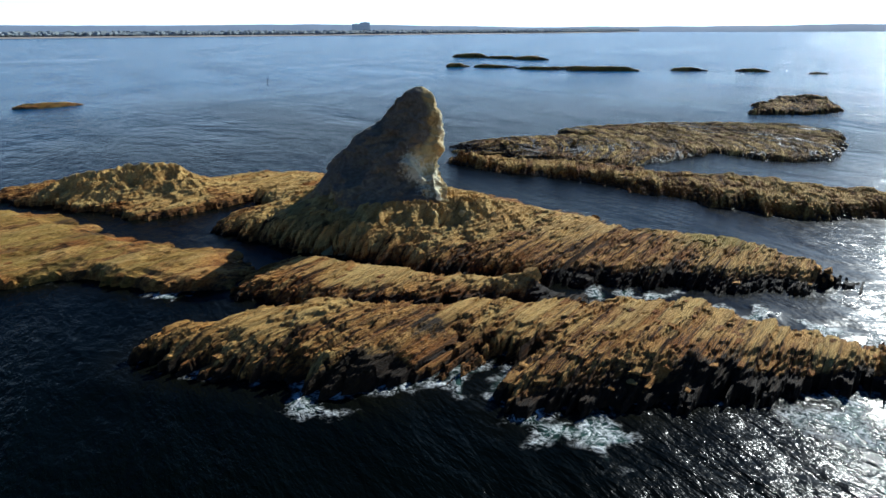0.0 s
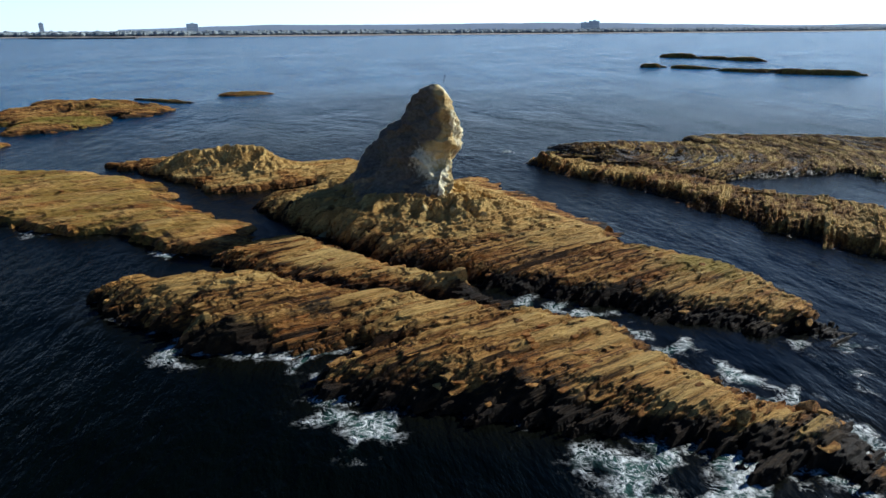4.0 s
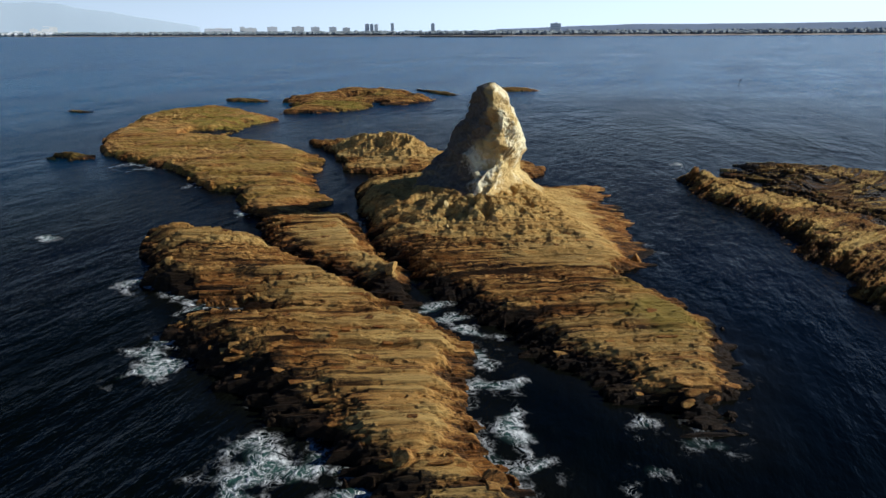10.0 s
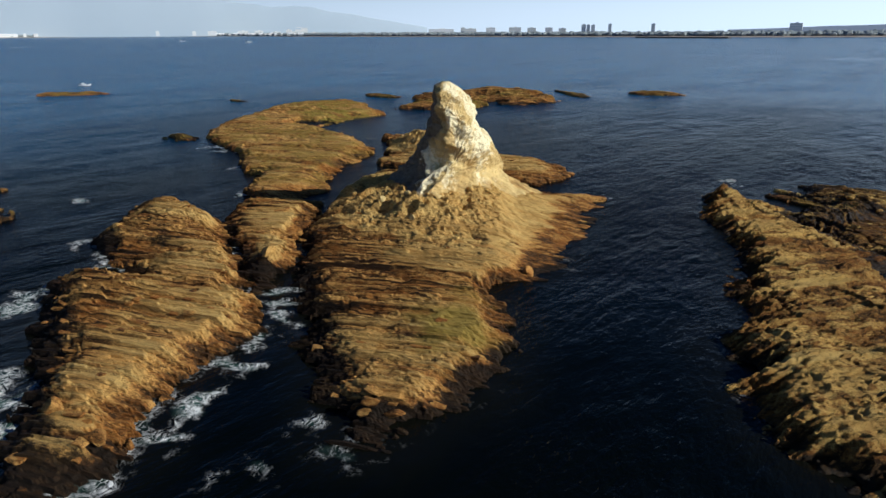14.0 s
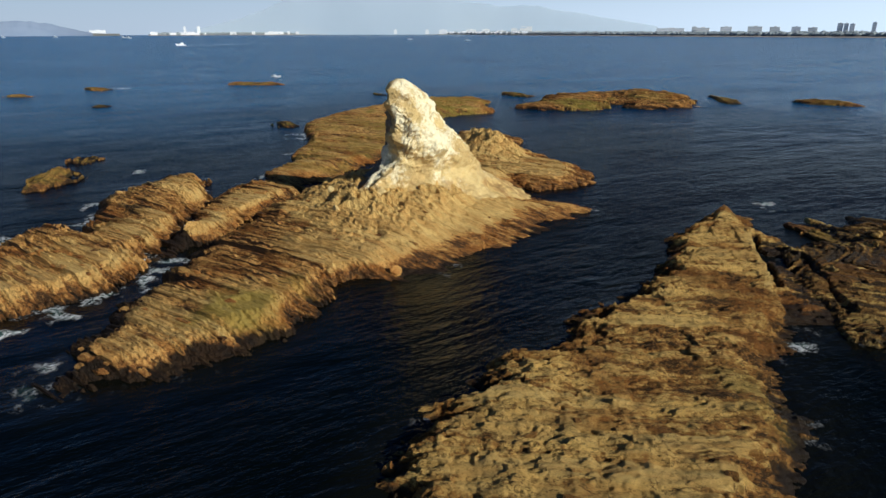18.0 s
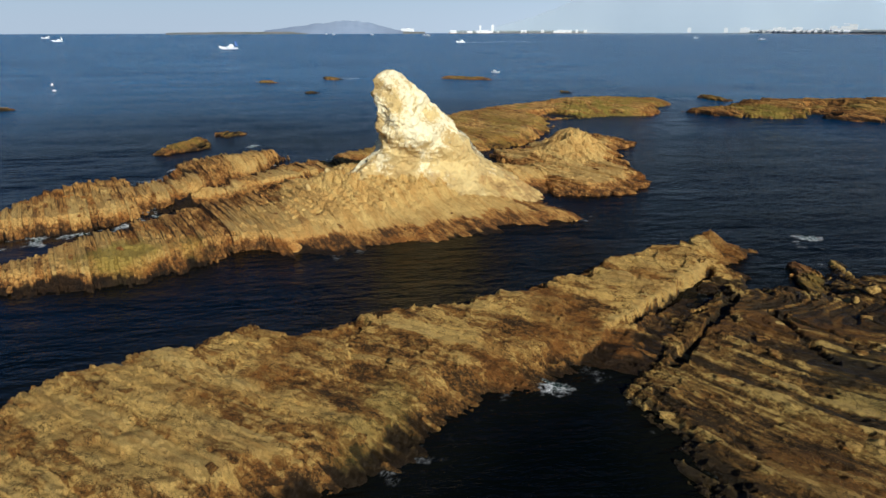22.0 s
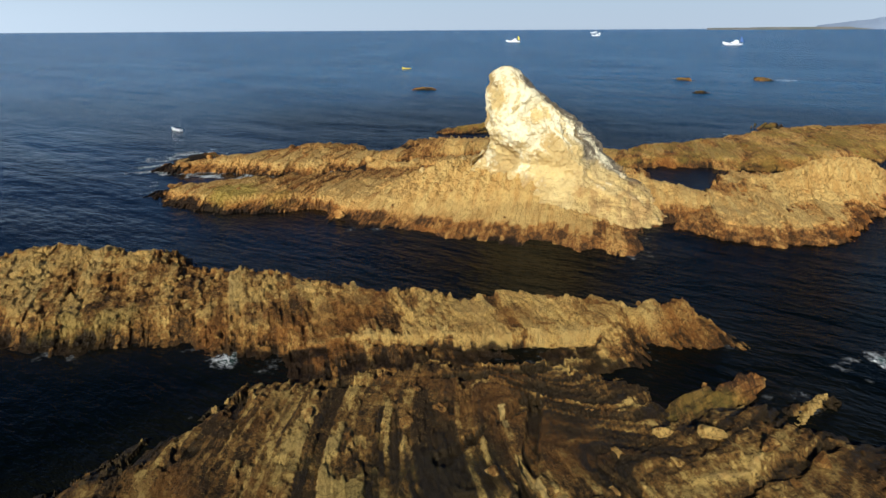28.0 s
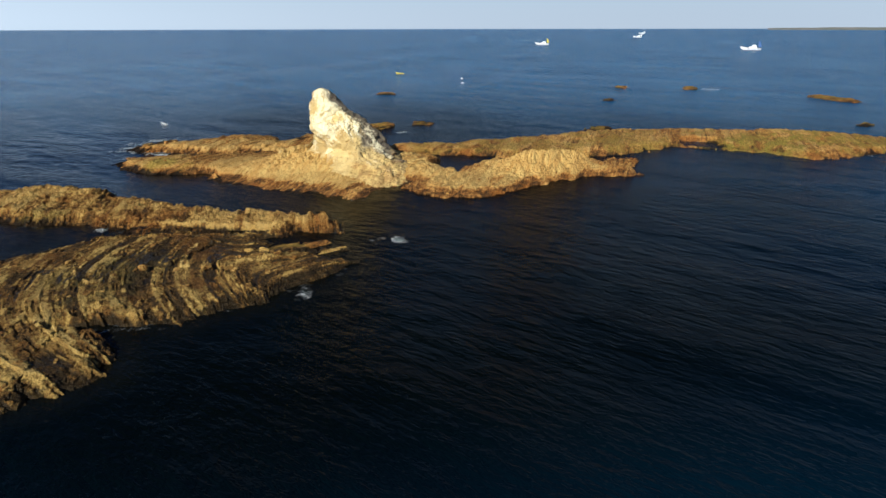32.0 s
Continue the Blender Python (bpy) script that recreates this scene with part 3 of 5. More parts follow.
        return z, tone, np.clip(weed_shade, 0, 1.4), moss, e, seam, np.clip(lines * 0.85 * self.grit, 0, 1)

    def build(self, name, label, mat, du=0.3, dv=0.12, slabs=0):
        """The body as one sheet laid out along its bedding, with loose slabs lying on it as parts."""
        o = np.array(self.outline, dtype=float)
        cx, cy = o.mean(axis=0)
        ou, ov = self.axes(o[:, 0], o[:, 1])
        us = np.arange(ou.min() - 2, ou.max() + 2, du)
        vs = np.arange(ov.min() - 2, ov.max() + 2, dv)
        uu, vv = np.meshgrid(us, vs)
        c, s = math.cos(self.strike), math.sin(self.strike)
        x, y = uu * c + vv * s, uu * s - vv * c
        here = edge_distance(self.outline, x, y) > -2.6
        z, tone, weed_shade, moss, seam, bedding = (np.full(x.shape, -2.0) for _ in range(6))
        z[here], tone[here], weed_shade[here], moss[here], _, seam[here], bedding[here] = self.field(x[here], y[here])
        keep = z > -0.8
        n, m = z.shape
        idx = np.arange(n * m).reshape(n, m)
        cell = keep[:-1, :-1] | keep[1:, :-1] | keep[:-1, 1:] | keep[1:, 1:]
        quads = np.stack([idx[:-1, :-1][cell], idx[1:, :-1][cell], idx[1:, 1:][cell], idx[:-1, 1:][cell]], axis=1)
        used = np.unique(quads)
        remap = np.zeros(n * m, dtype=np.int64)
        remap[used] = np.arange(len(used))
        verts = np.stack([x.ravel()[used] - cx, y.ravel()[used] - cy, z.ravel()[used]], axis=1)
        root = tagged(empty(name, (cx, cy, 0)), label, "rock reef", "sea reefs")
        me = sheet("bedrock", verts, remap[quads], mat, (("tone", tone.ravel()[used]), ("weed_shade", weed_shade.ravel()[used]), ("algae", moss.ravel()[used]), ("seam", seam.ravel()[used]), ("bedding", bedding.ravel()[used])), flat=True)
        body = new("bedrock", me)
        body.parent = root
        rng = random.Random(self.seed)
        px, py = (np.array([rng.uniform(o[:, k].min(), o[:, k].max()) for _ in range(6 * slabs)]) for k in (0, 1))
        pz, _, _, _, pe, _, _ = self.field(px, py)
        for k in np.flatnonzero((pe > 0.8) & (pz < self.top + 1.6))[:slabs]:
            ob = new("rock_slab", SLABS[rng.randrange(len(SLABS))] if mat == ROCK else SLABS_NORTH[rng.randrange(len(SLABS_NORTH))])
            ob.parent = root
            ob.matrix_local = pose(px[k] - cx, py[k] - cy, float(pz[k]) - 0.03, rng.uniform(-12, 22), rng.uniform(-10, 10), math.degrees(self.strike) + rng.gauss(0, 5)) @ Matrix.Diagonal((rng.uniform(0.6, 1.5), rng.uniform(0.6, 1.3), rng.uniform(0.5, 1.0), 1))
        return root


def slab_mesh(seed, mat, size, rough=0.3):
    """A broken bed of rock: a rough block with chipped edges."""
    rng = random.Random(seed)
    bm = bmesh.new()
    bmesh.ops.create_cube(bm, size=1)
    bmesh.ops.bevel(bm, geom=bm.edges[:], offset=0.1, segments=1, affect="EDGES")
    for v in bm.verts:
        v.co = Vector((v.co.x * size[0] * (1 + rng.uniform(-rough, rough)), v.co.y * size[1] * (1 + rng.uniform(-rough, rough) * 1.5), v.co.z * size[2] * (1 + rng.uniform(-rough, rough))))
    me = bpy.data.meshes.new("rock_slab")
    bm.to_mesh(me)
    bm.free()
    at = me.attributes.new("tone", "FLOAT", "POINT")
    at.data.foreach_set("value", np.full(len(me.vertices), rng.uniform(0.3, 0.9), dtype=np.float32))
    me.materials.append(mat)
    return me


SLABS = [slab_mesh(k, ROCK, (0.5 + 0.16 * (k % 4), 0.34 + 0.08 * (k % 3), 0.22 + 0.06 * (k % 2))) for k in range(7)]
SLABS_NORTH = [slab_mesh(20 + k, ROCK_NORTH, (0.5 + 0.16 * (k % 4), 0.34 + 0.08 * (k % 3), 0.22 + 0.06 * (k % 2))) for k in range(7)]

MAIN = Reef([(-19.2, 64.7), (-10, 59.2), (-1, 54.6), (5.5, 53.8), (11, 51.8), (18.1, 51.4), (23, 50.3), (29, 50.7), (35.5, 50.2), (36.4, 52), (34.6, 55.2), (33.5, 59.5),
             (29.5, 62.5), (25, 65), (20, 66), (18.3, 68), (18.3, 71.5), (17, 75.2), (13, 77), (9, 81.8), (5, 85.5), (0.7, 88.5), (-3.5, 93.7), (-6, 92.8), (-8.2, 88),
             (-13, 87.3), (-18, 89), (-24, 86), (-25, 82), (-22, 78), (-21, 74), (-25.5, 70.5), (-25, 67.8)],
            1.25, 54, bumps=((-5, 73, 14, 2.1), (2.5, 65.5, 2.6, 1.1), (-2.5, 64.2, 2.6, 0.8), (-7.5, 63.6, 2.4, 0.5), (5.5, 67.5, 2.2, 0.5), (24, 58, 7, 0.35)), bed=1.0, relief=0.7, shelf=1.3, pale=0.16, skirt=(-4.5, 75.5, 0.37, 0.93, 5.0), scarp=3.0, lines=1.1, lumps=0.12, fold=0.06, ramp=2.2, weed_shade=-0.12, sand=((-5, 76, 20, 1.15), (10, 68, 10, 0.7), (28, 58, 8, 0.35), (26.4, 57.9, 1.3, 1.3)), quiet=((-6, 84, 22, 0.95), (10, 75, 12, 0.9), (28, 64, 6, 0.5)), algae=((27, 60, 5, 0.75), (23, 63, 3, 0.4)), seed=11)
SLAB_B = Reef([(-17.5, 50), (-11, 47.4), (-4.4, 46.9), (3, 47.8), (8, 47.2), (11.5, 48.2), (9, 51), (4.5, 52.6), (-1.5, 53.4), (-10.5, 57.8), (-14, 57.6), (-16.5, 53.5)],
              1.2, 54, bumps=((7, 49.5, 2.5, 0.6),), bed=1.1, relief=0.7, scarp=2.0, lines=0.85, lumps=0.2, fold=0.06, weed_shade=-0.25, pale=0.26, ramp=1.5, sand=((-6, 54, 6, 0.5), (4, 51, 5, 0.5)), seed=23)
FRONT = Reef([(-20.5, 39), (-17.8, 37.5), (-13, 37), (-10, 35.6), (-5, 34.8), (0, 36), (3.2, 40.5), (5.5, 39), (3.5, 34.3), (4.5, 32.7), (10, 32.6), (16.5, 33.4), (22, 34.8),
              (29, 33.8), (34.2, 33.8), (35, 37.2), (32.5, 39.8), (28.5, 40), (25.5, 42), (22, 45.5), (19.5, 47.6), (15, 47.2), (9, 47.2), (5, 47.5), (-0.9, 46.7), (-9.3, 45.8), (-15, 44), (-20, 42.5)],
             1.45, 54, bumps=((-9, 41, 6, 0.7), (13, 36, 5, 0.5), (30, 37, 4, -0.3)), bed=1.0, relief=0.75, lines=0.95, lumps=0.2, fold=0.06, weed_shade=-0.12, pale=0.16, ramp=1.8, scarp=3.0, sand=((-10, 43, 7, 0.5), (6, 45, 7, 0.55), (18, 44, 7, 0.5), (27, 38.5, 5, 0.4)), seed=37)
KNOLL = Reef([(-24, 82.5), (-29, 77), (-33, 72.5), (-40, 74.5), (-49, 79), (-56, 80), (-64, 81), (-58, 86), (-57, 92.5), (-46, 90.5), (-36, 93), (-31, 95), (-25, 98.8),
              (-17.5, 96.5), (-14.5, 93), (-12.5, 88), (-18, 85)],
             0.9, 54, bumps=((-41, 84.5, 4.4, 2.3), (-36, 85.5, 3.6, 1.5), (-47.5, 82.5, 3.8, 1.7), (-33, 82, 3.5, 0.7)), bed=1.7, lines=0.45, lumps=0.45, weed_shade=-0.2, pale=0.12, sand=((-40, 85, 14, 1.1), (-28, 90, 11, 0.9)), seed=41)
WEST = Reef([(-18.6, 52), (-23.5, 50), (-27, 52), (-34.4, 53), (-39.5, 51.3), (-45.3, 51.9), (-51.6, 51.4), (-58, 51.5), (-69.2, 48.3), (-77, 47.5), (-86, 50), (-95, 53),
             (-101.8, 56.2), (-119, 66), (-123.4, 69), (-133, 78), (-135, 91.5), (-123, 93), (-98.5, 91.5), (-95.8, 82), (-86.6, 75), (-81, 70.5), (-69, 73.5), (-56, 75), (-49, 75.3),
             (-40.6, 69.7), (-34.5, 66), (-27.5, 62.5), (-21.5, 60.7), (-18.6, 56)],
            1.1, 54, bumps=((-112, 72, 14, 0.8), (-60, 63, 14, 0.3)), pools=((-88, 70, 6, 1.4),), relief=0.6, bed=1.9, lines=0.4, weed_shade=-0.15, pale=0.26, ragged=2.0,
            algae=((-95, 78, 20, 0.95), (-70, 62, 18, 0.6), (-48, 62, 18, 0.5), (-118, 82, 18, 0.75), (-30, 57, 11, 0.45)), seed=53)
NORTH = Reef([(60, 75), (54, 72.5), (46, 71.5), (43.3, 71.6), (38.5, 73.8), (37.5, 76.3), (35, 75.8), (32.3, 77.3), (33.3, 80.5), (31, 83.5), (28.3, 83.3), (23.5, 88), (20, 92.5), (16, 95.3),
              (8, 98.5), (5.5, 101.5), (1.3, 105.5), (1, 110), (6, 107.3), (9, 109.3), (14, 108.5), (23, 105.9), (28.5, 104.6), (29.3, 100), (33, 97), (35.5, 94.5), (39, 94.6), (42, 93),
              (44.5, 92), (49, 88.5), (58, 84)],
             1.1, 82, bumps=((34.5, 80.0, 2.4, 0.5), (39, 78, 2.4, 0.3), (44, 80, 6, 0.35), (28, 87, 2.2, 0.3), (24, 91, 3, 0.25), (17, 98, 3, 0.2), (3.5, 105.8, 2.2, 0.7), (15, 107, 5, -0.4)), bed=1.2, fold=0.4, relief=0.75, shelf=4.5, run=5.0, ramp=3.0, lines=0.3, lumps=0.75, grit=0.6, jag=0.12, tiers=((27.5, 99.3, 10.0, 106.1, 0.38), (24.5, 104.3, 14.0, 108.0, 0.2)), pale=0.06, quiet=((46, 82, 12, 0.6), (12, 103, 10, 0.3)), band=0.1, ribs=0.25, weed_shade=0.03, sand=((46, 80, 8, 0.45), (27, 88, 6, 0.35), (13, 100, 6, 0.3)), algae=((40, 92, 5, 0.5),), cuts=((23.2, 101.4, 10.1, 106.1, 0.5, 0.8), (25.5, 105.2, 14.0, 108.3, 0.45, 0.6), (25, 103.3, 12, 106.6, 2.0, 0.35)), seed=67)
FLAT = Reef([(31, 102.6), (25, 103.0), (17.5, 105.4), (12.5, 106.8), (11.0, 111.5), (11, 113.8), (2, 116), (7, 117.2), (5, 119.3), (1.5, 121.3), (4, 123.8), (10, 127.2), (13, 129.8), (18, 131.2),
             (20.5, 132.6), (26, 131), (30, 130.4), (27, 132.3), (25.3, 136), (25.4, 140.8), (28.2, 142.5), (31.8, 143.6), (38, 147), (56, 151), (80, 149), (85, 138), (78, 124), (65.6, 105),
             (54.8, 107), (48.5, 114.3), (40.7, 108.5), (37.7, 107)],
            0.76, 84, bumps=((27, 129, 5, 0.35), (12, 119, 3, 0.5)), bed=1.15, fold=0.4, relief=0.65, shelf=2.2, run=5.0, lines=0.28, lumps=0.42, grit=0.3, bend=folded, quiet=((9, 117, 5, 0.7), (22, 107, 6, 0.6), (46, 114, 9, 0.5)), band=0.5, ribs=0.6, pale=0.06, weed_shade=0.2, algae=((28, 118, 9, 0.4),), cuts=((27.5, 104.6, 13.0, 108.7, 0.4, 0.5), (23.7, 113.2, 16.9, 110.4, 0.4, 0.35), (16.9, 110.4, 21.7, 117.4, 0.4, 0.35), (23.9, 116.4, 15.7, 121.3, 0.45, 0.4), (15.7, 121.3, 6.8, 119.8, 0.45, 0.4), (30.5, 130.6, 21, 133.4, 1.0, 1.2)), seed=79)
OUTER = Reef([(80, 168), (90, 166), (103, 169), (113, 190), (116, 203), (108, 206), (92, 190)], 1.3, 82, bumps=((104, 185, 8, 1.4),), relief=0.8, ragged=4.0, seed=83)
FAR_WEST = Reef([(-110.6, 99), (-104.4, 107), (-103.5, 120.6), (-107.5, 148), (-115, 154), (-142, 160), (-158, 150), (-150, 130), (-136, 114)], 1.1, 54, bumps=((-130, 140, 12, 0.8),), relief=0.7, bed=2.2,
                weed_shade=0.05, pools=((-128, 132, 7, 1.6), (-112, 128, 5, 1.5), (-140, 146, 5, 1.5), (-122, 150, 5, 1.5)), lumps=0.5, ragged=7.0, algae=((-112, 118, 14, 0.9), (-125, 140, 14, 0.5)), seed=89)

MAIN.build("stack_reef", "ochre bedded sandstone reef round the foot of the sea stack", ROCK, 0.17, 0.075, 60)
SLAB_B.build("slab_reef", "low brown bedded rock slab beside a narrow channel", ROCK, 0.16, 0.075, 30)
FRONT.build("ledge_reef", "stepped orange-brown rock ledges washed by foaming surf", ROCK, 0.16, 0.07, 90)
KNOLL.build("knoll_reef", "tan rocky knoll rising from a low sea reef", ROCK, 0.22, 0.12, 30)
WEST.build("mossy_reef", "long flat yellow-green mossy reef in calm water", ROCK, 0.5, 0.28, 40)
NORTH.build("tilted_reef", "tan tilted rock beds with a jagged seaward edge", ROCK_NORTH, 0.17, 0.08, 60)
FLAT.build("weedy_reef", "dark brown weedy rock platform with curved folded beds", ROCK_WET, 0.2, 0.09, 150)
OUTER.build("outer_reef", "low brown reef with a raised end, in glittering water", ROCK_NORTH, 0.6, 0.35)
FAR_WEST.build("distant_reef", "flat green and brown reef far out in calm water", ROCK, 0.6, 0.35)


def islet(at, length, width, turn, top, label, seed, step=0.35):
    """A small rock of its own, long along its bedding."""
    c, s = math.cos(radians(turn)), math.sin(radians(turn))
    rng = random.Random(seed)
    ring = []
    for k in range(9):
        a = 2 * math.pi * k / 9
        r = rng.uniform(0.75, 1.1)
        px, py = math.cos(a) * length / 2 * r, math.sin(a) * width / 2 * r
        ring.append((at[0] + px * c - py * s, at[1] + px * s + py * c))
    r = Reef(ring, top, turn, relief=min(0.8, width / 8), bed=1.2, shelf=min(0.7, width / 5), ragged=0.22 * width, algae=((at[0], at[1], length / 2, 0.5),), seed=seed)
    tagged(r.build("rock_islet", label, ROCK, step, step / 2), group="rock islets")


islet((-22, 19.5), 15, 6, 10, 1.0, "long low ochre rock islet", 101)
islet((-36.5, 17.5), 7, 4, 10, 0.9, "small ochre rock islet in a row", 102)
islet((29.5, 27), 8, 5, 35, 0.12, "wave-washed brown rock ringed with foam", 103)
islet((-79, 42), 10, 6, 30, 0.9, "small brown rock islet off the mossy reef", 104)
islet((-199, 6), 22, 8, 85, 0.8, "long flat yellow-brown islet far out", 105, 0.8)
islet((-151, -60.5), 10, 5, 80, 0.7, "tiny ochre rock far out in open sea", 106, 0.6)
islet((-178, -47), 18, 5, 60, 0.6, "low ochre rock with a foam edge far out", 107, 0.6)
islet((-119, -18), 5, 3.5, 60, 0.7, "tiny round ochre rock in open sea", 108, 0.4)
islet((-47, -65.5), 8, 5, -30, 0.8, "single reddish brown rock in open sea", 109, 0.4)
islet((-147, 105), 16, 6, 30, 0.7, "low brown rock beside the distant reef", 110, 0.6)
islet((-128, 166), 30, 6, -10, 0.6, "long low brown rock beyond the distant reef", 111, 0.7)
islet((-116, 191), 20, 10, 50, 0.8, "flat yellow-green islet in calm water", 112, 0.7)
islet((-152, 59), 9, 4, 20, 0.5, "low dark rock awash off the mossy reef", 113, 0.5)
for ax, ay, ln, wd, tr, tp, sd in ((84, 352, 44, 9, -14, 2.2, 114), (52, 364, 30, 7, -20, 1.5, 130), (66, 372, 26, 6, 5, 1.2, 131), (30, 384, 24, 8, -8, 1.7, 115), (9, 390, 14, 7, 10, 2.2, 132)):
    islet((ax, ay), ln, wd, tr, tp, "broken black reef against the glittering sea", sd, 0.9)
for ax, ay, ln, wd, tr, tp, sd in ((22, 520, 30, 9, -30, 3.2, 116), (44, 500, 26, 7, -30, 2.2, 133), (64, 478, 30, 8, -35, 2.6, 134)):
    islet((ax, ay), ln, wd, tr, tp, "far black reef low in bright water", sd, 1.2)
islet((129, 348), 22, 7, -16, 2.0, "small black rock in bright water", 117, 0.9)
islet((159, 339), 16, 6, -20, 2.0, "small dark hump of rock in bright water", 118, 0.9)
islet((182, 321), 8, 4, -10, 0.9, "tiny black rock in bright water", 119, 0.7)
islet((9, 114.6), 9, 3.5, 15, 0.5, "low brown rock beside the weedy platform", 120, 0.25)
islet((88, 112), 12, 6, 40, 0.8, "low dark rock at the end of the reef", 121, 0.5)


# ---- the sea stack ----
def sea_stack():
    """A leaning tower of tuff: at each height a rounded, lopsided section round a centre that shifts."""
    hs = np.array([-0.5, 0.8, 2, 3, 4, 5, 6, 7, 8, 9, 10, 11, 12, 13, 14, 14.8, 15.3])
    cx = np.array([-7.36, -7.36, -7.36, -7.11, -7.13, -6.87, -6.57, -6.18, -5.61, -5.12, -4.57, -3.68, -3.23, -2.97, -2.76, -2.60, -2.50])
    cy = np.array([72.55, 72.55, 72.55, 72.60, 72.80, 73.07, 73.32, 73.39, 73.26, 72.99, 72.56, 72.21, 71.86, 71.39, 71.03, 70.78, 70.78])
    cr = np.array([15.2, 12.2, 9.95, 8.34, 7.09, 6.24, 5.72, 5.32, 4.95, 4.52, 4.03, 3.34, 2.84, 2.37, 1.81, 1.31, 0.35])
    c2 = np.array([-0.01, -0.01, -0.01, -0.02, 0.02, 0.08, 0.22, 0.38, 0.54, 0.67, 0.77, 0.38, 0.24, 0.12, 0.07, 0.07, 0.00])
    s2 = np.array([-1.46, -1.64, -1.82, -1.62, -1.28, -1.01, -0.73, -0.49, -0.47, -0.49, -0.42, -0.40, -0.37, -0.19, -0.05, -0.04, 0.00])
    c3 = np.array([0.0, 0.0, 0.0, -0.07, -0.14, -0.15, -0.21, -0.20, -0.16, -0.14, -0.12, 0.05, -0.06, -0.15, -0.14, -0.06, 0.00])
    s3 = np.array([-0.3, -0.35, -0.45, -0.45, -0.45, -0.58, -0.39, -0.17, -0.16, -0.14, -0.07, -0.13, -0.17, -0.29, -0.27, -0.16, 0.00])
    c4 = np.array([0.0, 0.0, -0.1, -0.1, -0.1, 0.00, 0.08, 0.20, 0.19, 0.08, -0.01, -0.09, 0.00, 0.05, 0.00, -0.04, 0.00])
    s4 = np.array([0.0, 0.0, -0.1, -0.18, -0.25, -0.3, -0.33, -0.10, -0.02, -0.06, 0.09, 0.11, 0.05, 0.09, 0.02, -0.01, 0.00])
    na, nz = 320, 230
    z0 = np.concatenate([np.linspace(-0.5, 15.0, nz - 12), np.linspace(15.03, 15.3, 12)])
    a = np.linspace(0, 2 * math.pi, na, endpoint=False)
    Z, A = np.meshgrid(z0, a, indexing="ij")

    def at(table):
        return np.interp(Z, hs, table)

    R, C2, S2, C3, S3, C4, S4 = at(cr), at(c2), at(s2), at(c3), at(s3), at(c4), at(s4)
    h = R + C2 * np.cos(2 * A) + S2 * np.sin(2 * A) + C3 * np.cos(3 * A) + S3 * np.sin(3 * A) + C4 * np.cos(4 * A) + S4 * np.sin(4 * A)
    dh = -2 * C2 * np.sin(2 * A) + 2 * S2 * np.cos(2 * A) - 3 * C3 * np.sin(3 * A) + 3 * S3 * np.cos(3 * A) - 4 * C4 * np.sin(4 * A) + 4 * S4 * np.cos(4 * A)
    X = at(cx) + h * np.cos(A) - dh * np.sin(A)
    Y = at(cy) + h * np.sin(A) + dh * np.cos(A)
    # weathering: bulges, slanting beds, gullies on the apron, pits
    fade = np.clip(R / 3.0, 0.15, 1.0)
    beds = X * 0.5 - Y * 0.36 + Z * 0.8
    crag = 0.45 - 1.9 * np.abs(fbm3(X / 2.3, Y / 2.3, Z / 2.3, 5, 9))
    weathered = 0.5 + 0.4 * smooth(0.0, -0.7, np.cos(A) * 0.62 + np.sin(A) * 0.78)
    lump = 0.3 * fbm3(X / 4.5, Y / 4.5, Z / 4.5, 3, 5) + 0.85 * weathered * (crag - crag.mean()) + 0.22 * fbm3(X / 0.7, Y / 0.7, Z / 0.7, 3, 15)
    block = fbm3(X / 3.1, Y / 3.1, Z / 3.1, 3, 25) * 2.2
    layer = 0.34 * vnoise(beds * 1.3, Z * 0 + 3, 21) + 0.16 * vnoise(beds * 4.2, Z * 0 + 9, 22) + 0.55 * smooth(3, 6, Z) * ((np.floor(block * 3) + smooth(0.7, 1.0, block * 3 - np.floor(block * 3))) / 3 - block * 0.6)
    gully = 0.65 * vnoise(A * 7 + 0.5 * vnoise(Z, A, 3), Z * 0.12, 24) * smooth(7, 3, Z)
    out = (lump + layer + gully) * fade
    for px, py, pz, radius, depth in ((0.4, 79.2, 4.6, 0.8, 1.3), (-1.8, 78.0, 7.4, 0.9, 0.8), (0.2, 72.0, 5.8, 1.8, 0.5), (-0.6, 75.5, 6.0, 0.7, 0.7), (0.5, 76.5, 8.0, 0.6, 0.6)):
        out -= depth * np.exp(-(((X - px) ** 2 + (Y - py) ** 2 + (Z - pz) ** 2) / radius ** 2))
    X, Y, Zd = X + out * np.cos(A), Y + out * np.sin(A), Z + 0.25 * lump * fade
    # bird lime on crown, sunny face and one ledge, weighted sunward to paint in sunlight
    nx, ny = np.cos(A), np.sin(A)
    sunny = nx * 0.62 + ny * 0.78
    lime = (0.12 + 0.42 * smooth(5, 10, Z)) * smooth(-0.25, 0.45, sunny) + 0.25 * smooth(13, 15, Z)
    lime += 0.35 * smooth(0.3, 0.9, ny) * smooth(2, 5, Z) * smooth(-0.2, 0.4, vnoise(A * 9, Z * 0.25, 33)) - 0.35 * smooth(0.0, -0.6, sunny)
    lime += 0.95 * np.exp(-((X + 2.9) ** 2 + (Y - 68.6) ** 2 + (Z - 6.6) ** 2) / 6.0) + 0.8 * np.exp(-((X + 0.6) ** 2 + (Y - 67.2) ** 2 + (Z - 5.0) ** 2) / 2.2)
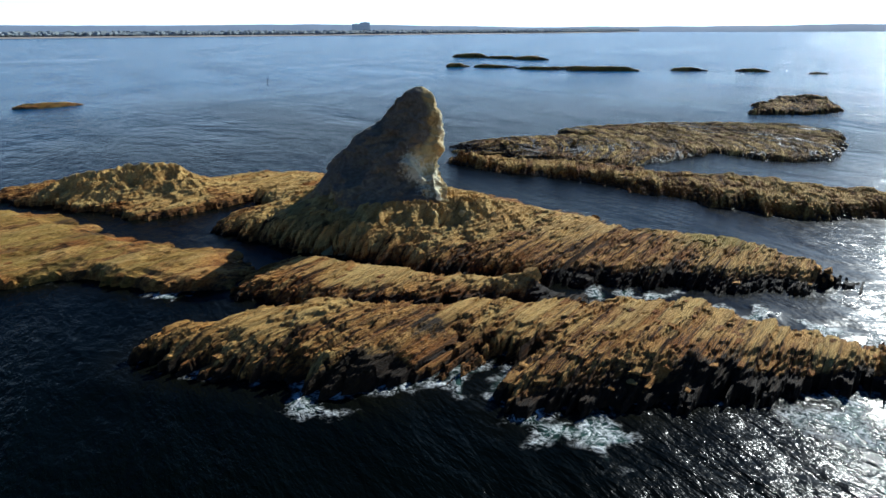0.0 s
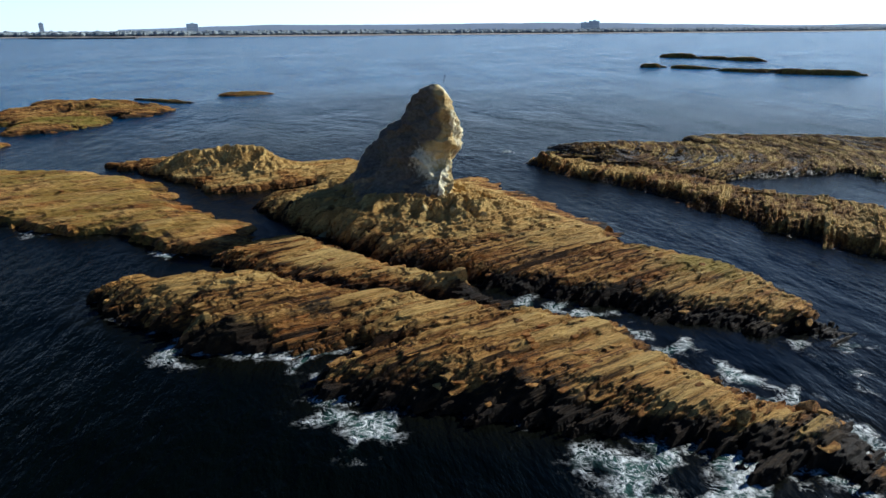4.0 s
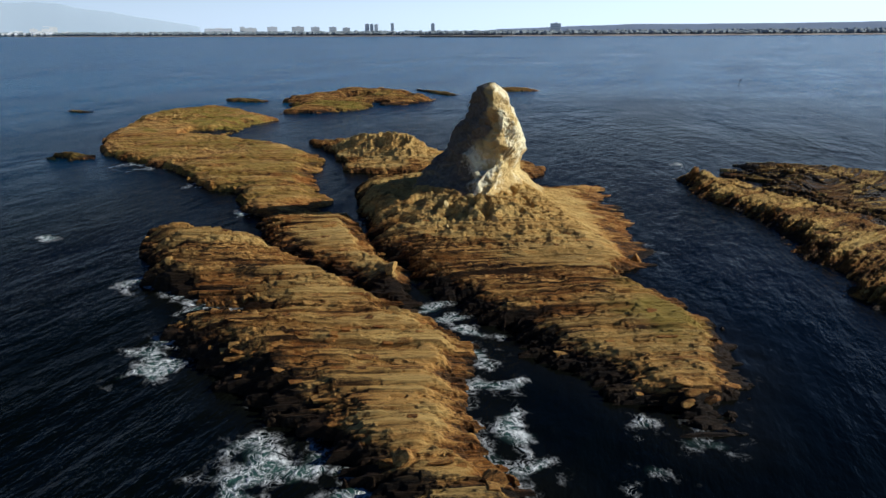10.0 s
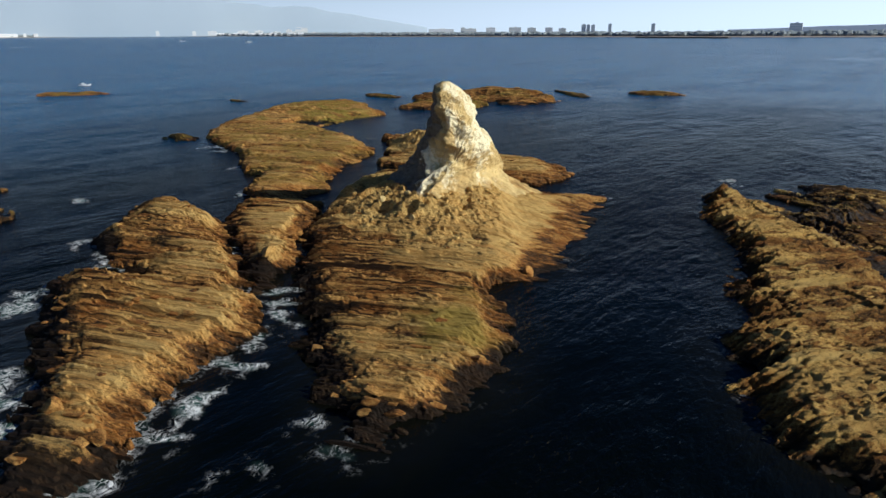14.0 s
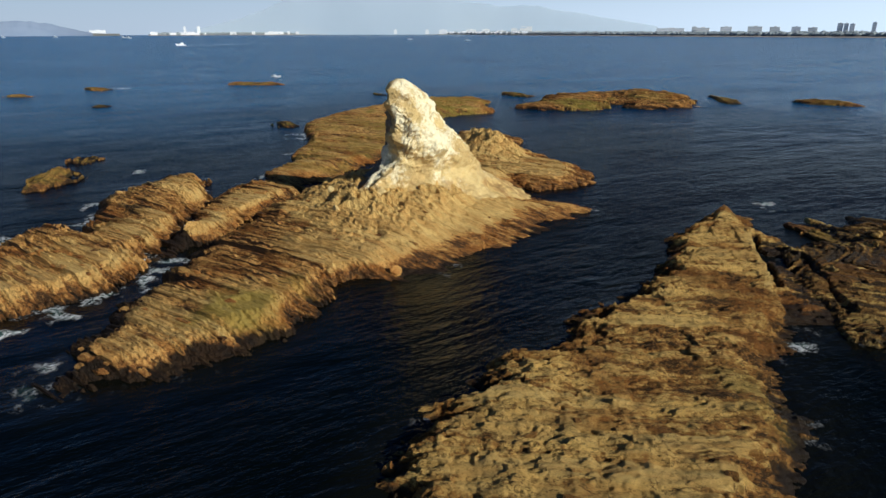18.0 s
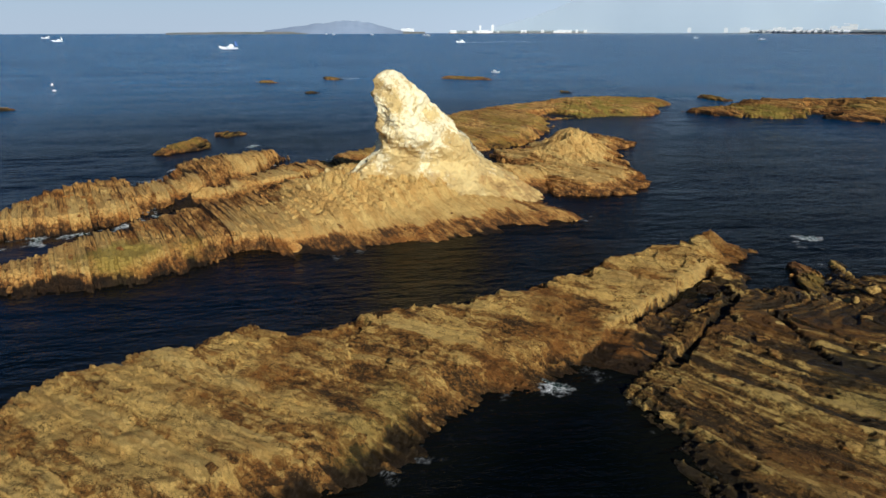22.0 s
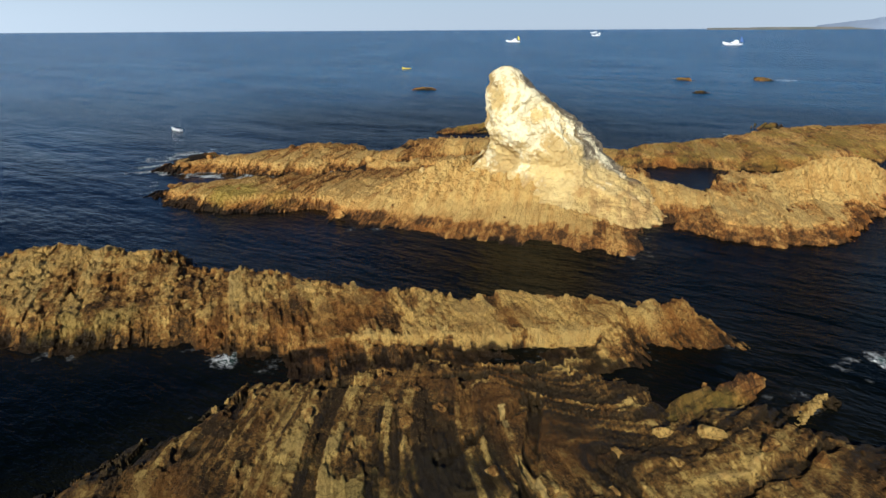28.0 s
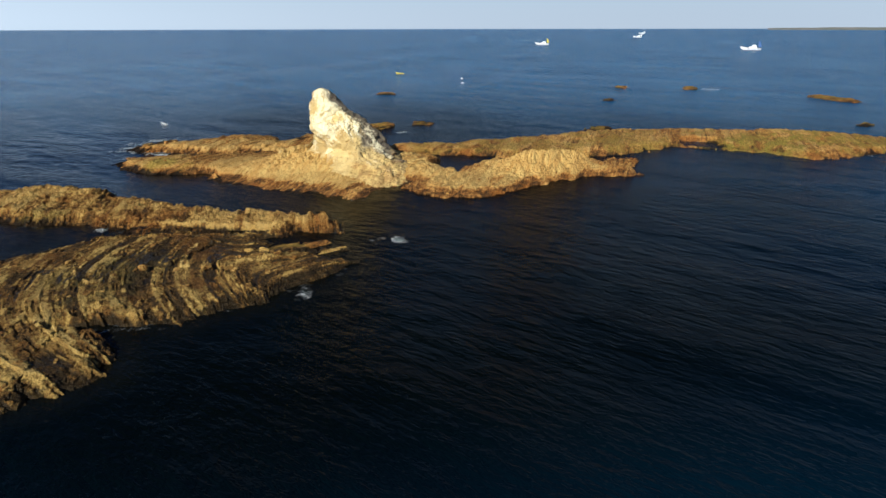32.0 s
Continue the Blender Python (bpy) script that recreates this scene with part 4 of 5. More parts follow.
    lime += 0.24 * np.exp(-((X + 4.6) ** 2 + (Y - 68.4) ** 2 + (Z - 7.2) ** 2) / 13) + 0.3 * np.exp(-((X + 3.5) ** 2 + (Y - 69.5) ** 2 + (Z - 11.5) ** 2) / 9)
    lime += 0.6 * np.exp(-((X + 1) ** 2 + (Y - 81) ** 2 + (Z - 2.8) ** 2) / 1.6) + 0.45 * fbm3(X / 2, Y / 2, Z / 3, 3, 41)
    # shade painted on the west and lower south flanks
    flank_shade = smooth(0.15, -0.45, nx * 0.75 + ny * 0.3) + 0.35 * smooth(0.0, -0.5, ny) * smooth(9, 6, Z) + 0.5 * fbm3(X / 3, Y / 3, Z / 3, 3, 61)
    foot = smooth(4.6, 2.2, Z + 2.2 * fbm3(X / 3, Y / 3, Z / 3, 4, 63))
    idx = np.arange(na * nz).reshape(nz, na)
    nxt = np.roll(idx, -1, axis=1)
    quads = np.stack([idx[:-1].ravel(), nxt[:-1].ravel(), nxt[1:].ravel(), idx[1:].ravel()], axis=1)
    verts = np.stack([X.ravel() + 6.5, Y.ravel() - 72.5, Zd.ravel()], axis=1)
    root = tagged(empty("rock_pinnacle", (-6.5, 72.5, 0)), "tall leaning cream sandstone pinnacle streaked with white bird lime", "sea stack")
    cut = na * int(np.searchsorted(z0, 4.3))
    for name, low, high in (("apron", 0, cut + na), ("tower", cut, na * nz)):
        q = quads[(quads.min(axis=1) >= low) & (quads.max(axis=1) < high)] - low
        ob = new(name, sheet(name, verts[low:high], q, STACK, (("guano_sunlit", lime.ravel()[low:high]), ("flank_shade", flank_shade.ravel()[low:high]), ("foot", foot.ravel()[low:high]))))
        ob.parent = root
    return root


sea_stack()


def boulder(at, size, turn, label, seed, mat=None):
    """A broken block of rock, half sunk where it lies."""
    rng = random.Random(seed)
    bm = bmesh.new()
    bmesh.ops.create_icosphere(bm, subdivisions=2, radius=1)
    n1 = Vector((rng.uniform(-9, 9), rng.uniform(-9, 9), rng.uniform(-9, 9)))
    planes = [(Vector((rng.gauss(0, 1), rng.gauss(0, 1), rng.gauss(0, 1))).normalized(), rng.uniform(0.38, 0.7)) for _ in range(12)]
    for v in bm.verts:
        for p, d in planes:
            k = v.co.dot(p) - d
            if k > 0:
                v.co -= p * k
        v.co *= 1 + 0.12 * noise.noise(v.co * 1.7 + n1) + 0.07 * noise.noise(v.co * 5 + n1)
        v.co = Vector((v.co.x * size[0], v.co.y * size[1], v.co.z * size[2]))
    ob = part("boulder", bm, mat or ROCK, None, label)
    at_ = ob.data.attributes.new("tone", "FLOAT", "POINT")
    at_.data.foreach_set("value", np.full(len(ob.data.vertices), rng.uniform(0.5, 1.0), dtype=np.float32))
    ob.matrix_world = pose(*at, rng.uniform(-12, 12), rng.uniform(-12, 12), turn)
    return tagged(ob, category="boulder", group="loose boulders")


def ground(reef, x, y):
    return float(reef.field(np.array([float(x)]), np.array([float(y)]))[0][0])


rng = random.Random(5)
for k in range(7):
    px, py = 2.0 + rng.gauss(0, 2.4), 65.0 + rng.gauss(0, 1.8)
    s = rng.uniform(0.3, 0.65)
    boulder((px, py, ground(MAIN, px, py) + 0.15 * s), (s, s * 0.8, s * 0.9), rng.uniform(0, 360), "jagged tan block fallen at the foot of the stack", 200 + k, STACK)
for k, (px, py, s) in enumerate(((24.5, 118.8, 1.1), (18, 120.5, 1.2), (11.5, 117.5, 1.3), (13.4, 116, 0.9), (10, 119.2, 1.0), (22, 115, 0.7), (30, 120, 0.8), (15, 122.5, 0.7), (8.5, 120.7, 0.9), (33, 113, 0.7))):
    boulder((px, py, ground(FLAT, px, py) + 0.25 * s), (s * 0.8, s * 0.6, s * 0.4), 50 * k, "pale angular block on the weedy rock platform", 230 + k, ROCK_NORTH)
for k in range(8):
    px, py = 33.5 + rng.gauss(0, 1.2), 51.6 + rng.gauss(0, 0.7)
    s = rng.uniform(0.35, 0.8)
    boulder((px, py, ground(MAIN, px, py) + 0.2 * s), (s * 1.2, s * 0.7, s * 0.6), 54 + rng.gauss(0, 12), "dark wet block broken off the tip of the reef", 270 + k)
for k, (px, py, s) in enumerate(((7.4, 49.8, 1.0), (9, 50.2, 0.8), (17.5, 70.5, 0.9), (31.5, 38.5, 0.9), (28, 36, 0.8))):
    reef = SLAB_B if k < 2 else FRONT if k > 2 else MAIN
    boulder((px, py, ground(reef, px, py) + 0.25 * s), (s, s * 0.8, s * 0.7), 70 * k, "dark brown block wedged on the rock ledge", 250 + k)

# ---- the sea ----
def sea():
    def lines(low, high, step, reach):
        core = list(np.arange(low, high, step))
        ahead, d, p = [], step, high
        while p < reach:
            ahead.append(p)
            d *= 1.07
            p += d
        back, d, p = [], step, low - step
        while p > -reach:
            back.append(p)
            d *= 1.07
            p -= d
        return np.array([-reach] + back[::-1] + core + ahead + [reach])

    xs, ys = lines(-50, 62, 0.5, 4850), lines(20, 145, 0.5, 4850)
    X, Y = np.meshgrid(xs, ys)
    Z = np.zeros_like(X)
    near = np.exp(-((X - 5) ** 2 + (Y - 80) ** 2) / 160 ** 2)
    for wl, amp, turn in ((17, 0.07, 230), (9.5, 0.045, 205), (6.1, 0.03, 255), (4.2, 0.022, 220), (3.1, 0.018, 190)):
        a = radians(turn)
        ph = (X * math.cos(a) + Y * math.sin(a)) / wl * 2 * math.pi + 3.0 * vnoise(X / (wl * 2.5), Y / (wl * 2.5), int(wl * 10))
        Z += amp * np.sin(ph) * (0.6 + 0.9 * vnoise(X / 30, Y / 30, 3)) * near
    foam, shallow, lee = np.zeros_like(X), np.zeros_like(X), np.zeros_like(X)
    box = (np.abs(X) < 140) & (Y > 0) & (Y < 220)
    bx, by = X[box], Y[box]
    lap, shoal, still = np.zeros(bx.shape), np.zeros(bx.shape), np.zeros(bx.shape)
    for reef, surf in ((MAIN, 0.2), (SLAB_B, 0.2), (FRONT, 0.42), (KNOLL, 0.1), (WEST, 0.22), (NORTH, 0.2), (FLAT, 0.25)):
        d = edge_distance(reef.outline, bx, by)
        lap = np.maximum(lap, surf * smooth(-2.2, -0.2, d))
        shoal = np.maximum(shoal, smooth(-4.5, -0.5, d))
        still = np.maximum(still, smooth(-26, -4, d) * (0.55 if reef is FRONT else 1.0))
    foam[box], shallow[box], lee[box] = lap * (0.9 + 1.3 * fbm(bx / 6, by / 6, 2, 71)), shoal, still * smooth(18, 45, by)
    Z *= 1 - 0.6 * lee
    offshore = smooth(52, 240, np.hypot(X - 5, Y - 85) + 30 * fbm(X / 60, Y / 60, 3, 72))
    glitter_side = smooth(4, 30, X) * smooth(98, 64, Y - 0.3 * X)  # reflection is raised on this side to strengthen the sun's glitter
    curl_x, curl_y = X + 2.2 * fbm(X / 6, Y / 6, 3, 73), Y + 2.2 * fbm(X / 6 + 9, Y / 6, 3, 74)
    skein = np.clip(1.35 - 3.4 * np.abs(fbm(curl_x / 3.2, curl_y / 3.2, 3, 75)), 0.15, 1.35)  # the swell draws it out in skeins
    for px, py, radius, amount in FOAM:
        g = skein * np.exp(-(((curl_x - px) ** 2 + (curl_y - py) ** 2) / (1.15 * radius) ** 2))
        foam = np.maximum(foam, amount * g)
    Z += 0.25 * np.clip(foam, 0, 1) * fbm(X / 1.2, Y / 1.2, 3, 77)
    n, m = X.shape
    idx = np.arange(n * m).reshape(n, m)
    quads = np.stack([idx[:-1, :-1].ravel(), idx[:-1, 1:].ravel(), idx[1:, 1:].ravel(), idx[1:, :-1].ravel()], axis=1)
    me = sheet("sea", np.stack([X.ravel(), Y.ravel(), Z.ravel()], axis=1), quads, SEA, (("foam", foam.ravel()), ("shallow", shallow.ravel()), ("lee", lee.ravel()), ("glitter_side", glitter_side.ravel()), ("offshore", offshore.ravel())))
    return tagged(new("sea", me), "dark blue rippled sea with lacy white surf round the reefs", "sea", kind="structure")


FOAM = [(5.5, 30.6, 2.3, 0.85), (8.6, 30.0, 1.9, 1.15), (23.5, 32.0, 2.8, 1.3), (26.5, 31.6, 3.2, 1.5), (29.8, 31.6, 2.6, 1.2), (25, 29.2, 2.5, 0.9), (33.5, 32.2, 2.6, 1.3), (36.2, 34.5, 2.4, 1.2), (31, 30.2, 2.2, 1.0), (37.5, 37, 1.8, 0.9), (2.4, 35.5, 1.8, 0.9), (12, 51, 1.3, 0.95)]
FOAM += [(15.5, 50, 1.3, 0.9), (18.5, 49.2, 1.3, 0.95), (21.5, 47.8, 1.3, 0.95), (24.3, 45.5, 1.4, 1.0), (28, 42.8, 1.5, 1.05), (31.5, 41.5, 1.5, 0.95), (34.6, 38.4, 1.6, 1.0), (36, 50, 1.8, 0.9), (12.2, 50.2, 1.2, 0.9)]
FOAM += [(-24.2, 50, 2.0, 1.0), (-7.9, 34.5, 2.4, 0.8), (-42, 51.5, 1.8, 0.8), (-59, 49.5, 3, 0.8), (-64, 47.5, 3, 0.9), (30, 24.5, 3.2, 1.0), (35, 27.5, 3.0, 1.1), (-4.2, 114.7, 1.6, 1.2), (25.4, 106, 1.3, 1.1)]
FOAM += [(30.8, 98.2, 1.2, 0.8), (35.2, 95.3, 1.1, 0.8), (3.0, 122.5, 1.2, 0.8), (9, 128.6, 1.4, 0.8), (20, 51.2, 1.1, 0.6), (-180, -41, 4, 1.2), (33, 48.5, 1.6, 0.6), (36.5, 45, 1.6, 0.6), (-28.5, 29.6, 1.6, 1.1)]
sea()

# ---- the far shore ----
COAST = [(1500, 4700), (900, 3700), (585, 3220), (-540, 2300), (-1350, 1560), (-2000, 1250), (-3200, 740), (-3900, 500), (-4600, 250), (-4720, -300), (-4620, -760), (-4440, -1270), (-4220, -1640)]


def along(dist):
    """The place on the coast at that many metres along it, and the way inland."""
    for (ax, ay), (bx, by) in zip(COAST[:-1], COAST[1:]):
        d = math.hypot(bx - ax, by - ay)
        if dist <= d:
            k = dist / d
            return ax + (bx - ax) * k, ay + (by - ay) * k, -(ay - by) / d * -1, -(bx - ax) / d * -1 * -1
        dist -= d
    return bx, by, 0, 0


COAST_LENGTH = sum(math.hypot(b[0] - a[0], b[1] - a[1]) for a, b in zip(COAST[:-1], COAST[1:]))


def band(name, profile, mat, label, category, kind, step=25.0, rough=0.0, seed=0):
    """A strip along the coast: profile gives metres inland and height."""
    rows = []
    n = int(COAST_LENGTH / step)
    for k in range(n + 1):
        x, y, _, _ = along(k * step * 0.9999)
        ix, iy = x, y
        l = math.hypot(ix, iy)
        ix, iy = ix / l, iy / l  # inland is away from the reefs
        w = 18 * float(vnoise(np.array([k * step / 160]), np.array([0.0]), 3)[0])
        rows.append([(x + ix * (d + w), y + iy * (d + w), h + (rough * float(vnoise(np.array([k * step / 30 + i * 7]), np.array([i * 3.1]), seed)[0]) if h > 2 else 0)) for i, (d, h) in enumerate(profile)])
    m = len(profile)
    verts = [p for r in rows for p in r]
    quads = [(i * m + j, i * m + j + 1, (i + 1) * m + j + 1, (i + 1) * m + j) for i in range(n) for j in range(m - 1)]
    ob = new(name, sheet(name, verts, quads, mat, flat=False))
    return tagged(ob, label, category, kind=kind)


band("beach", ((-6, -0.6), (0, 0.15), (25, 2.2), (60, 3.5)), SAND, "long pale sandy beach below dark pines", "beach", "structure")
band("shore_ground", ((58, 3.3), (140, 5), (600, 8)), LAND, "flat built-up land behind the beach", "ground", "structure")


def pine_belt():
    """The belt of shore pines: many ragged crowns in one mass."""
    rng = np.random.RandomState(4)
    verts, tris = [], []
    d = 0.0
    while d < COAST_LENGTH - 20:
        x, y, _, _ = along(d)
        l = math.hypot(x, y)
        for row in range(3):
            inland = 62 + row * 22 + rng.uniform(-8, 8)
            px, py = x + x / l * inland + rng.uniform(-5, 5), y + y / l * inland + rng.uniform(-5, 5)
            h, w = rng.uniform(9, 15) + row * 2.0, rng.uniform(8, 13)
            base = len(verts)
            for ring, (rz, rr) in enumerate(((2.0, 0.7), (0.55 * h, 1.0), (0.85 * h, 0.65))):
                for q in range(6):
                    a = q * math.pi / 3 + rng.uniform(-0.3, 0.3)
                    r = w * rr * rng.uniform(0.75, 1.2)
                    verts.append((px + r * math.cos(a), py + r * math.sin(a), rz + rng.uniform(-0.8, 0.8) + 2))
            verts.append((px, py, h + 2))
            for ring in range(2):
                for q in range(6):
                    a0, a1 = base + ring * 6 + q, base + ring * 6 + (q + 1) % 6
                    tris += [(a0, a1, a1 + 6), (a0, a1 + 6, a0 + 6)]
            tris += [(base + 12 + q, base + 12 + (q + 1) % 6, base + 18) for q in range(6)]
        d += 8
    ob = new("pine_belt", sheet("pine_belt", verts, tris, HAZED_PINE, flat=True))
    return tagged(ob, "continuous belt of shore pines behind the beach, greyed with haze", "trees", kind="stuff")


pine_belt()


def box(bm, x0, x1, y0, y1, z0, z1):
    vs = [bm.verts.new((x, y, z)) for z in (z0, z1) for x, y in ((x0, y0), (x1, y0), (x1, y1), (x0, y1))]
    for f in ((3, 2, 1, 0), (4, 5, 6, 7), (0, 1, 5, 4), (1, 2, 6, 5), (2, 3, 7, 6), (3, 0, 4, 7)):
        bm.faces.new([vs[i] for i in f])
    return bm


def building(x, y, width, height, mat, label, steps=1, depth=None):
    """A block of flats that faces the sea, with a window band for each storey, a roof slab and a plant room."""
    turn = math.degrees(math.atan2(y, x)) - 90
    root = tagged(empty("apartment_building", (x, y, 3.5), turn + 180), label, "building", "buildings on the far shore")
    dp = depth or min(width, 22.0)
    h = height - 3.5
    for k in range(steps):
        x0, x1 = -width / 2 + width * k / steps, -width / 2 + width * (k + 1) / steps
        hk = h * (1 - 0.22 * k)
        part("wall", box(bmesh.new(), x0, x1, -dp / 2, dp / 2, 0, hk), mat, root)
        part("roof", box(bmesh.new(), x0 - 0.4, x1 + 0.4, -dp / 2 - 0.4, dp / 2 + 0.4, hk, hk + 0.7), CONCRETE, root)
        floors = max(2, int(hk / 6))
        for f in range(floors):
            z = (f + 0.35) * hk / floors
            part("window_band", box(bmesh.new(), x0 + 1, x1 - 1, dp / 2 + 0.05, dp / 2 + 0.25, z, z + hk / floors * 0.4), GLASS_BAND, root)
    part("plant_room", box(bmesh.new(), -width * 0.15, width * 0.1, -dp * 0.2, dp * 0.2, h + 0.7, h + 3.4), mat, root)
    return root


GREY_TOWN = [(-2748, 1124, 111, 30), (-2631, 1179, 20, 35), (-2594, 1197, 51, 31), (-2493, 1246, 40, 34), (-2379, 1301, 48, 34), (-2304, 1336, 33, 32), (-2231, 1372, 28, 32), (-2177, 1399, 28, 29)]
TOWERS = [(-2098, 1442, 16, 42), (-2081, 1451, 13, 41), (-2063, 1460, 14, 40), (-2004, 1492, 12, 43), (-1859, 1568, 13, 41), (-1470, 1789, 35, 38), (-348, 2733, 31, 40), (-315, 2758, 41, 46)]
WHITE_TOWN = [(-4391, -94, 21, 31), (-4392, 115, 22, 30), (-4389, 221, 52, 30), (-4356, 403, 66, 31), (-4149, 480, 50, 31), (-3947, 554, 54, 24), (-3798, 608, 33, 35), (-3535, 703, 42, 20)]
for k, (x, y, w, h) in enumerate(GREY_TOWN):
    building(x, y, w, h, (HAZED_WALL, CONCRETE, WHITE_WALL)[k % 3 if k else 0], "wide grey office block behind the pines" if k == 0 else "mid-rise pale apartment block behind the pines")
for x, y, w, h in TOWERS:
    building(x, y, w, h, HAZED_WALL, "slim grey tower block above the pines" if w < 30 else "large hazy grey block on the shore")
for x, y, w, h in WHITE_TOWN:
    building(x, y, w, h, WHITE_WALL, "white apartment block close to the beach")
building(-3700, 645, 100, 44, WHITE_WALL, "white stepped resort hotel close to the beach", steps=3)
for x, y, w, h in ((-4420, -1475, 14, 52), (-4470, -1400, 20, 54), (-4690, -890, 14, 40), (-4730, -715, 20, 47), (-4230, -1950, 90, 32)):
    building(x, y, w, h, WHITE_WALL, "far white building low on the horizon")


def house(x, y, w, h, seed):
    rng = random.Random(seed)
    turn = math.degrees(math.atan2(y, x)) + 90
    root = tagged(empty("house", (x, y, 3.0), turn), "low white seaside house with a shallow pitched roof", "house", "houses on the far shore")
    part("wall", box(bmesh.new(), -w / 2, w / 2, -6, 6, 0, h), (WHITE_WALL, CONCRETE)[seed % 2], root)
    bm = bmesh.new()
    vs = [bm.verts.new(p) for p in ((-w / 2 - 1, -7, h), (w / 2 + 1, -7, h), (w / 2 + 1, 7, h), (-w / 2 - 1, 7, h), (-w / 2, 0, h + 3.5), (w / 2, 0, h + 3.5))]
    for f in ((0, 1, 5, 4), (2, 3, 4, 5), (1, 2, 5), (3, 0, 4), (3, 2, 1, 0)):
        bm.faces.new([vs[i] for i in f])
    part("roof", bm, HAZED_WALL, root)
    part("window_band", box(bmesh.new(), -w / 2 + 1, w / 2 - 1, 6.05, 6.2, h * 0.4, h * 0.75), GLASS_BAND, root)


rng = random.Random(8)
for k in range(64):
    d = rng.uniform(COAST_LENGTH - 3200, COAST_LENGTH - 1450)
    x, y, _, _ = along(d)
    l = math.hypot(x, y)
    house(x * (1 + 50 / l), y * (1 + 50 / l), rng.uniform(12, 30), rng.uniform(6, 14), k)
for k in range(24):
    x, y, _, _ = along(rng.uniform(COAST_LENGTH - 1300, COAST_LENGTH - 30))
    l = math.hypot(x, y)
    house(x * (1 + 52 / l), y * (1 + 52 / l), rng.uniform(14, 45), rng.uniform(9, 17), 60 + k)

bm = bmesh.new()
box(bm, -135, 135, -7, 7, -1, 3.2)
bmesh.ops.subdivide_edges(bm, edges=bm.edges[:], cuts=6)
for v in bm.verts:
    v.co += Vector((noise.noise(v.co * 0.2) * 4, noise.noise(v.co * 0.3 + Vector((5, 0, 0))) * 3, noise.noise(v.co * 0.25) * 1.2))
bw = part("breakwater", bm, ARMOUR, None, "low dark stone breakwater off the beach")
tagged(bw, category="breakwater", kind="structure")
bw.matrix_world = pose(-1383, 1282, 0, 0, 0, 18)


def ridge(name, a, b, heights, mat, label, depth=300.0, seed=0):
    """A long hill or mountain range that closes the distance, from a to b."""
    n = 120
    ks = np.linspace(0, 1, n)
    hh = np.interp(ks, np.linspace(0, 1, len(heights)), heights)
    hh = hh * (1 + 0.16 * fbm(ks * 14, ks * 0, 4, seed))
    ax, ay, bx, by = *a, *b
    verts = []
    for row, (d, f) in enumerate(((0, 0.0), (0.25, 0.5), (0.6, 1.0))):
        for i in range(n):
            x, y = ax + (bx - ax) * ks[i], ay + (by - ay) * ks[i]
            l = math.hypot(x, y)
            verts.append((x + x / l * depth * d, y + y / l * depth * d, -2 + hh[i] * f + 2))
    quads = [(r * n + i, r * n + i + 1, (r + 1) * n + i + 1, (r + 1) * n + i) for r in range(2) for i in range(n - 1)]
    return tagged(new(name, sheet(name, verts, quads, mat)), label, "hills", kind="structure")


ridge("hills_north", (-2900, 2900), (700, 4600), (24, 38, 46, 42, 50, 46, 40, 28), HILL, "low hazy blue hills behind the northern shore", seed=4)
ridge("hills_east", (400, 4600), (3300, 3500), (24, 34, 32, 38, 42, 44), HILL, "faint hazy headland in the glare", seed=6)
ridge("hill_west", (-3480, -2600), (-3950, -1850), (24, 36, 50, 66, 74, 80, 74, 42, 16), HILL, "hazy blue wooded headland across the water", seed=9)
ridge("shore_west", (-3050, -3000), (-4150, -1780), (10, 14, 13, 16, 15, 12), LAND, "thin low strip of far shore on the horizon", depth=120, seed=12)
# the range is paled towards the sky to paint in haze
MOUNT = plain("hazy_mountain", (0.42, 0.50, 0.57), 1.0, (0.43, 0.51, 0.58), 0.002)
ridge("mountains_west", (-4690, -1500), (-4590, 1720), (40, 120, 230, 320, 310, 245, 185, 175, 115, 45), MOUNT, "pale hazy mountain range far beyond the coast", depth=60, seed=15)


